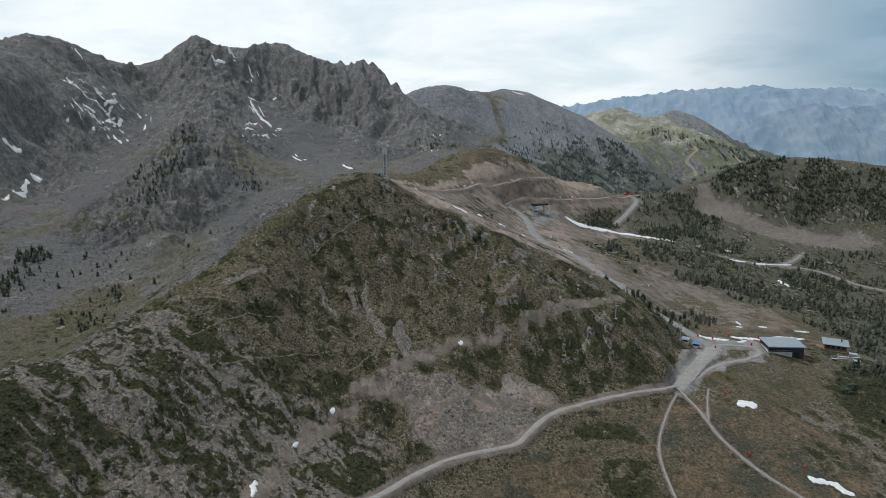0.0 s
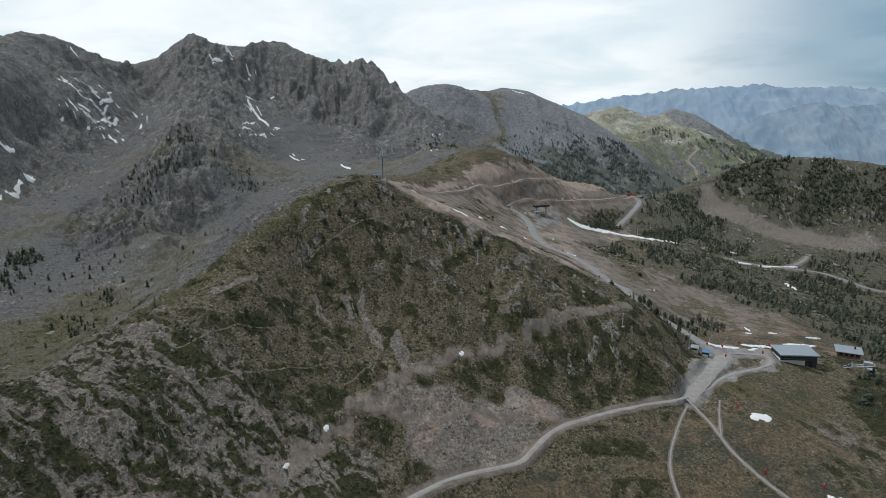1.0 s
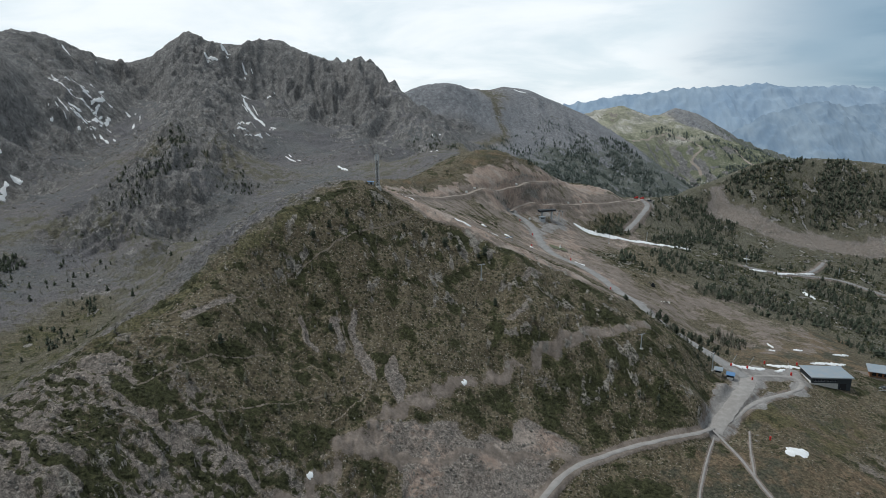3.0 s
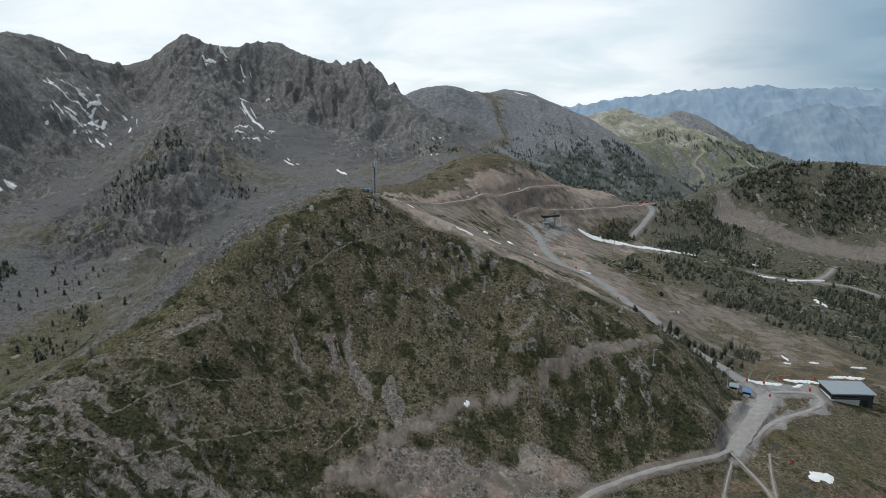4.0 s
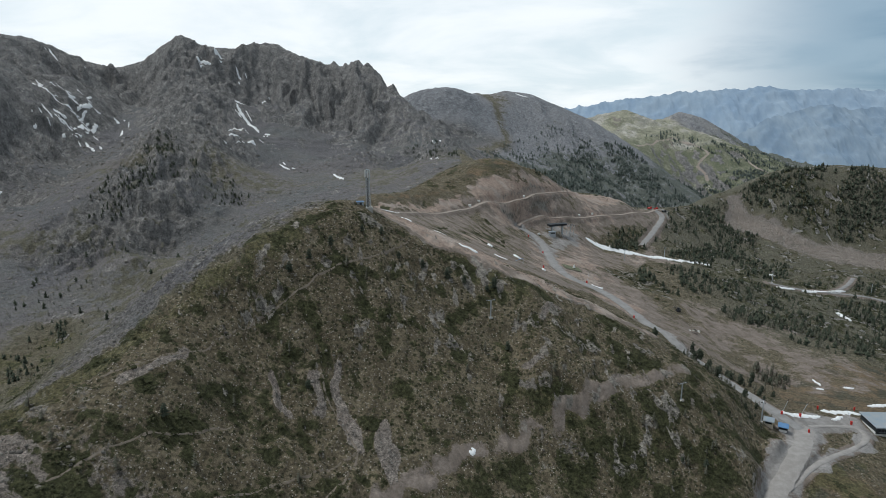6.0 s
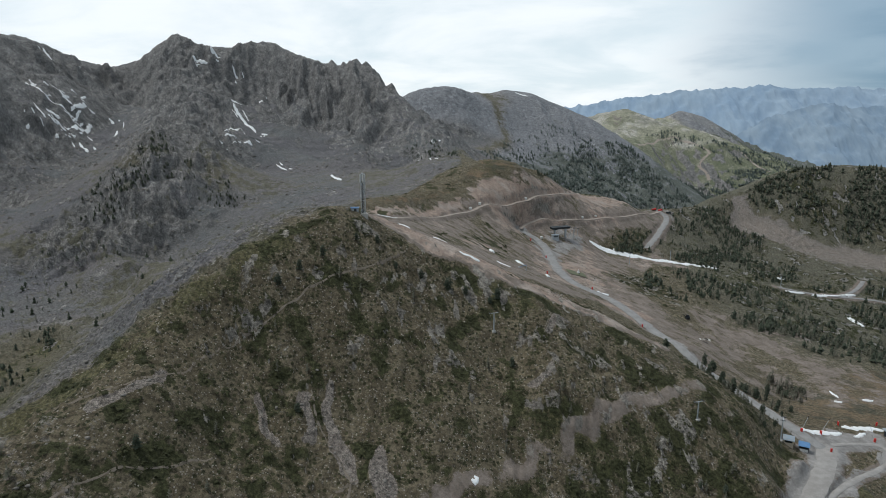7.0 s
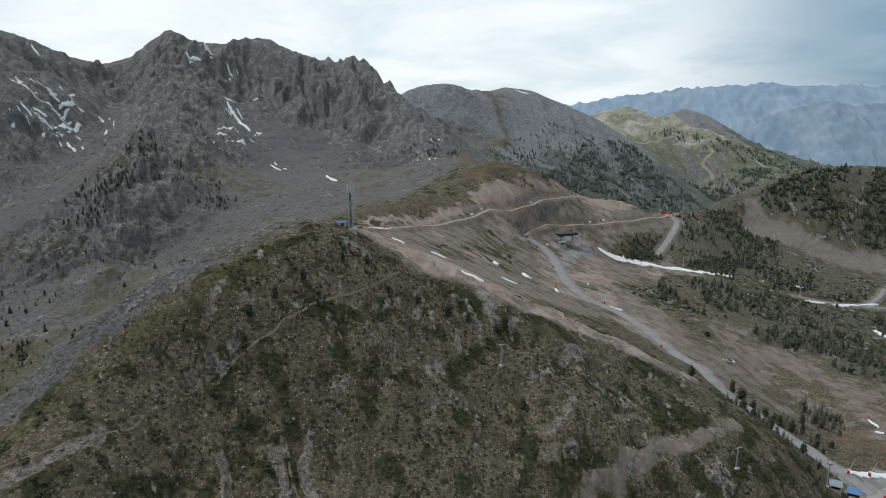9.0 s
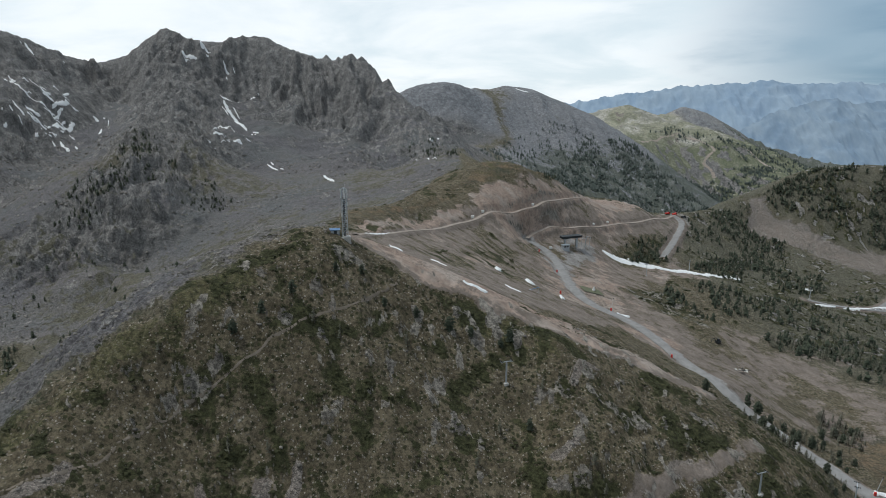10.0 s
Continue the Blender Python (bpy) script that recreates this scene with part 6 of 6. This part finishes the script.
# woods: outline, number, share of pines, height
WOODS = [
    ([(98, 340), (118, 316), (136, 330), (132, 348), (120, 366), (106, 366)], 75, 0.3, 4.4),
    ([(134, 362), (146, 350), (158, 372), (150, 396), (128, 398)], 80, 0.2, 6.0),
    ([(60, 275), (95, 285), (120, 300), (105, 318), (75, 305)], 26, 0.25, 3.6),
    ([(141, 367), (164, 413), (178, 402), (169, 380), (145, 352), (136, 350)], 90, 0.1, 6.5),
    ([(185, 507), (220, 512), (240, 498), (270, 510), (284, 494), (262, 457), (242, 458), (220, 462), (202, 476), (183, 488)], 300, 0.4, 6.5),
    ([(314, 593), (365, 619), (383, 592), (364, 561), (334, 555), (318, 578)], 160, 0.5, 6.0),
    ([(250, 380), (254, 441), (297, 501), (391, 550), (430, 400), (400, 230), (235, 215), (206, 262), (194, 300), (217, 331), (256, 345)], 1500, 0.7, 6.0),
    ([(270, 800), (340, 836), (450, 856), (560, 805), (640, 700), (500, 748), (420, 765), (345, 812)], 1900, 0.8, 6.0),
    ([(235, 762), (300, 815), (335, 770), (300, 700), (240, 660), (205, 680), (215, 720)], 800, 0.6, 5.6),
    ([(185, 640), (250, 690), (330, 690), (300, 640), (240, 610)], 480, 0.55, 5.6),
    ([(175, 600), (260, 600), (330, 560), (300, 500), (230, 490), (170, 520)], 620, 0.5, 5.6),
    ([(300, 625), (420, 705), (560, 690), (480, 560), (420, 470), (300, 480), (280, 540)], 1000, 0.55, 5.6),
    ([(118, 603), (140, 612), (170, 632), (200, 680), (186, 694), (150, 655)], 150, 0.5, 5.6),
    ([(128, 540), (150, 560), (160, 510), (140, 500), (122, 510)], 60, 0.7, 6.5),
    ([(84, 622), (110, 655), (150, 692), (120, 720), (70, 680)], 130, 0.8, 5.0),
    ([(-385, 770), (-340, 775), (-312, 850), (-330, 960), (-390, 1000), (-420, 880)], 520, 0.85, 6.0),
    ([(-300, 820), (-250, 830), (-240, 880), (-300, 930)], 110, 0.8, 5.0),
    ([(-430, 440), (-160, 470), (-125, 600), (-250, 740), (-430, 740)], 420, 0.35, 6.0),
    ([(-330, 500), (-300, 575), (-275, 545), (-260, 480), (-290, 480)], 70, 0.6, 6.0),
    ([(-420, 550), (-385, 540), (-390, 600), (-405, 645), (-430, 668), (-438, 640), (-415, 600)], 190, 0.85, 7.5),
    ([(-230, 400), (-130, 390), (-150, 470), (-230, 500)], 200, 0.25, 5.0),
    ([(140, 1350), (320, 1200), (520, 1200), (570, 1500), (480, 1780), (350, 1750), (250, 1550)], 3600, 1.0, 9.0),
    ([(60, 1420), (180, 1330), (300, 1560), (360, 1760), (250, 1800), (120, 1620)], 500, 1.0, 8.0),
    ([(-30, 1210), (40, 1000), (62, 900), (20, 950), (-70, 1150)], 170, 0.85, 5.6),
    ([(560, 1900), (900, 1950), (880, 1650), (640, 1500)], 3000, 1.0, 9.0),
    ([(620, 2130), (700, 2170), (860, 2060), (1000, 2150), (1180, 2350), (1100, 2050), (950, 1850), (880, 1950), (760, 2030)], 900, 1.0, 9.0),
]


def scatter(ring, count, rng):
    xs, ys = [p[0] for p in ring], [p[1] for p in ring]
    x, y = rng.uniform(min(xs), max(xs), count * 6), rng.uniform(min(ys), max(ys), count * 6)
    ok = (inside(x, y, ring) > 0) & (fbm(x, y, 45, 3, 120) + rng.normal(0, 0.25, len(x)) > -0.1)
    ok &= (on_roads(x, y, 3.0)[0] < 0.1) & (inside(x, y, FAN) < 0) & ((inside(x, y, PISTE) < 0) | (inside(x, y, PISTE_WOOD) > 0))
    return x[ok][:count], y[ok][:count]


def join_copies(name, shapes, places, mat, label, category):
    """Many copies of a few shapes joined into one mesh. places: x, y, z, turn, size, shape."""
    V, F, base = [], [], 0
    for kind, (v, f) in enumerate(shapes):
        rows = places[places[:, 5] == kind]
        if not len(rows):
            continue
        v, f = np.array(v, float), np.array(f, int)
        c, s = np.cos(rows[:, 3])[:, None], np.sin(rows[:, 3])[:, None]
        k = rows[:, 4][:, None]
        X = (v[None, :, 0] * c - v[None, :, 1] * s) * k + rows[:, 0][:, None]
        Y = (v[None, :, 0] * s + v[None, :, 1] * c) * k + rows[:, 1][:, None]
        Z = v[None, :, 2] * k + rows[:, 2][:, None]
        V.append(np.stack([X, Y, Z], -1).reshape(-1, 3))
        F.append((f[None] + (np.arange(len(rows)) * len(v))[:, None, None] + base).reshape(-1, 3))
        base += len(rows) * len(v)
    V, F = np.concatenate(V), np.concatenate(F)
    me = bpy.data.meshes.new(name)
    me.vertices.add(len(V))
    me.vertices.foreach_set("co", V.astype(np.float32).ravel())
    me.loops.add(len(F) * 3)
    me.loops.foreach_set("vertex_index", F.astype(np.int32).ravel())
    me.polygons.add(len(F))
    me.polygons.foreach_set("loop_start", (np.arange(len(F)) * 3).astype(np.int32))
    me.update()
    me.validate()
    me.materials.append(mat)
    return tagged(new(name, me), label, category, kind="stuff")


def triangles(faces):
    return [t for f in faces for t in ([f] if len(f) == 3 else [(f[0], f[1], f[2]), (f[0], f[2], f[3])])]


def build_trees():
    rng = np.random.default_rng(5)
    pines = [prototype("pine", 10 + k, 5.5) for k in range(3)]
    larches = [prototype("larch", 20 + k, 5.5) for k in range(3)]
    near, far = [], []
    for kind, plan in (("pine", FACE_PINES), ("larch", FACE_LARCHES)):
        for x, y in plan:
            near.append((x + rng.normal(0, 0.4), y + rng.normal(0, 0.4), kind, rng.uniform(3.2, 5.4) * (1 if y < 345 else 1.3)))
    for ring, count, share, tall in WOODS:
        x, y = scatter(ring, count, rng)
        for a, b in zip(x, y):
            kind = "pine" if rng.random() < share else "larch"
            row = (a, b, kind, tall * (0.38 + 0.85 * rng.random() ** 1.6))
            (near if b < 425 and len(near) < 285 else far).append(row)
    used = set()
    zs = ground_at(np.array([r[0] for r in near]), np.array([r[1] for r in near]))
    for (x, y, kind, tall), z in zip(near, zs):
        k = int(rng.integers(3))
        m = Matrix.Translation((x, y, z - 0.1)) @ Matrix.Rotation(rng.uniform(0, 6.28), 4, "Z") @ Matrix.Diagonal((tall / 5.5 * rng.uniform(0.85, 1.2), tall / 5.5 * rng.uniform(0.85, 1.2), tall / 5.5, 1))
        proto = (pines if kind == "pine" else larches)[k]
        if (kind, k) not in used:
            used.add((kind, k))
            proto.matrix_basis = m
        else:
            made = copy_thing(proto, Matrix.Identity(4))
            made.matrix_basis = m
    # pines beyond 1160 m take the lighter needle colour with painted haze
    for kind, mat, deep, label in (("pine", M_PINE, False, "dark pine woods on the valley slopes"), ("pine", M_HAZYPINE, True, "pine forest on the distant valley sides, painted hazy blue-grey"), ("larch", M_LARCH, False, "grey bare larches thinly spread over the valley slopes")):
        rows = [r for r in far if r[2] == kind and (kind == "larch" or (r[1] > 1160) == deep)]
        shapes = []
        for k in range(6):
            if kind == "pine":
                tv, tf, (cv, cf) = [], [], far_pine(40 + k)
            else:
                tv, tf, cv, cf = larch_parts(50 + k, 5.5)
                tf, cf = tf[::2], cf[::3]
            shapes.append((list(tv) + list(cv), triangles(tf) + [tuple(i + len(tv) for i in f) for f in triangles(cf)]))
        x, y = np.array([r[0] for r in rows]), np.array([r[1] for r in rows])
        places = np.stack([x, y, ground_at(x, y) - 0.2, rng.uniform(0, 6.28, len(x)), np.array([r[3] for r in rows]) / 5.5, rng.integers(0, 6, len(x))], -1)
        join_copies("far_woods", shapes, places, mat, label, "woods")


def clump_shape(seed):
    """A low shrub: a flat dome of small tilted leaf sprays."""
    rng = np.random.default_rng(seed)
    v, f = [], []
    for _ in range(7):
        a, r = rng.uniform(0, 6.28), math.sqrt(rng.random()) * 0.8
        c = np.array([r * math.cos(a), r * math.sin(a), 0.42 * (1 - r * r) + 0.05])
        n = np.array([rng.normal(0, 0.5) + c[0] * 0.5, rng.normal(0, 0.5) + c[1] * 0.5, 1.0])
        n /= np.linalg.norm(n)
        u = np.cross(n, (0.3, 1, 0.1))
        u /= np.linalg.norm(u)
        w = np.cross(n, u)
        s = rng.uniform(0.3, 0.56)
        b = len(v)
        v += [c - u * s - n * 0.15, c + w * s * 0.8 - n * 0.18, c + u * s - n * 0.12, c - w * s * 0.8 - n * 0.16, c + n * 0.1]
        f += [(b, b + 1, b + 4), (b + 1, b + 2, b + 4), (b + 2, b + 3, b + 4), (b + 3, b, b + 4)]
    return v, f


def stone_shape(seed):
    rng = np.random.default_rng(seed)
    bm = bmesh.new()
    bmesh.ops.create_cube(bm, size=1.5) if seed % 2 else bmesh.ops.create_icosphere(bm, subdivisions=1, radius=1)
    for v in bm.verts:
        v.co *= rng.uniform(0.7, 1.15)
        v.co = Vector((v.co.x * (1 + 0.3 * (seed % 3)), v.co.y, v.co.z * 0.7))
    bmesh.ops.triangulate(bm, faces=bm.faces[:])
    v, f = [tuple(q.co) for q in bm.verts], [tuple(q.index for q in p.verts) for p in bm.faces]
    bm.free()
    return v, f


def spread(count, x0, x1, y0, y1, rng):
    return rng.uniform(x0, x1, count), rng.uniform(y0, y1, count)


def build_shrubs():
    rng = np.random.default_rng(8)
    x, y = spread(80000, -150, 240, 125, 400, rng)
    z, (scree, bare, rock, heath, dry) = cover_at(x, y)
    n = fbm(x, y, 5, 2, 130)
    keep = (heath + 0.22 * n + rng.normal(0, 0.07, len(x)) > 0.50) & (bare < 0.4) & (on_roads(x, y, 1.0)[0] < 0.05)
    x, y, z = x[keep][:19000], y[keep][:19000], z[keep][:19000]
    size = 0.25 + 0.75 * rng.random(len(x)) ** 1.5
    x2, y2 = spread(16000, -300, 480, 420, 840, rng)
    z2, (s2, b2, r2, h2, d2) = cover_at(x2, y2)
    keep = (h2 + 0.3 * fbm(x2, y2, 14, 2, 131) > 0.5) & (b2 < 0.35)
    x2, y2, z2 = x2[keep][:6000], y2[keep][:6000], z2[keep][:6000]
    size = np.r_[size, rng.uniform(0.8, 2.0, len(x2))]
    x, y, z = np.r_[x, x2], np.r_[y, y2], np.r_[z, z2]
    places = np.stack([x, y, z - 0.05, rng.uniform(0, 6.28, len(x)), size, rng.integers(0, 4, len(x))], -1)
    join_copies("low_shrubs", [clump_shape(60 + k) for k in range(4)], places, M_SHRUB, "dark olive juniper and heather clumps on the slopes", "shrubs")


def build_stones():
    rng = np.random.default_rng(9)
    x, y = spread(60000, -140, 190, 130, 370, rng)
    z, (scree, bare, rock, heath, dry) = cover_at(x, y)
    want = np.clip(scree * 0.8 + rock * 1.0 - heath * 0.5 - dry * 0.5 - 0.16, 0.01, 1)
    keep = (rng.random(len(x)) < want * 0.9) & (bare < 0.5) & (on_roads(x, y, 1.0)[0] < 0.05)
    x, y, z = x[keep][:17000], y[keep][:17000], z[keep][:17000]
    size = 0.15 + 0.5 * rng.random(len(x)) ** 3.5
    x2, y2 = spread(30000, -600, 20, 380, 1120, rng)
    z2, (s2, b2, r2, h2, d2) = cover_at(x2, y2)
    keep = (s2 + 0.5 * fbm(x2, y2, 40, 2, 140) > 0.75) & (b2 < 0.4)
    x2, y2, z2 = x2[keep][:11000], y2[keep][:11000], z2[keep][:11000]
    size = np.r_[size, (0.25 + 1.2 * rng.random(len(x2)) ** 5) * (0.5 + y2 / 1200)]
    x, y, z = np.r_[x, x2], np.r_[y, y2], np.r_[z, z2]
    places = np.stack([x, y, z, rng.uniform(0, 6.28, len(x)), size, rng.integers(0, 5, len(x))], -1)
    join_copies("loose_stones", [stone_shape(70 + k) for k in range(5)], places, M_STONE, "grey broken stones scattered over scree and turf", "stones")


build_trees()
build_shrubs()
build_stones()
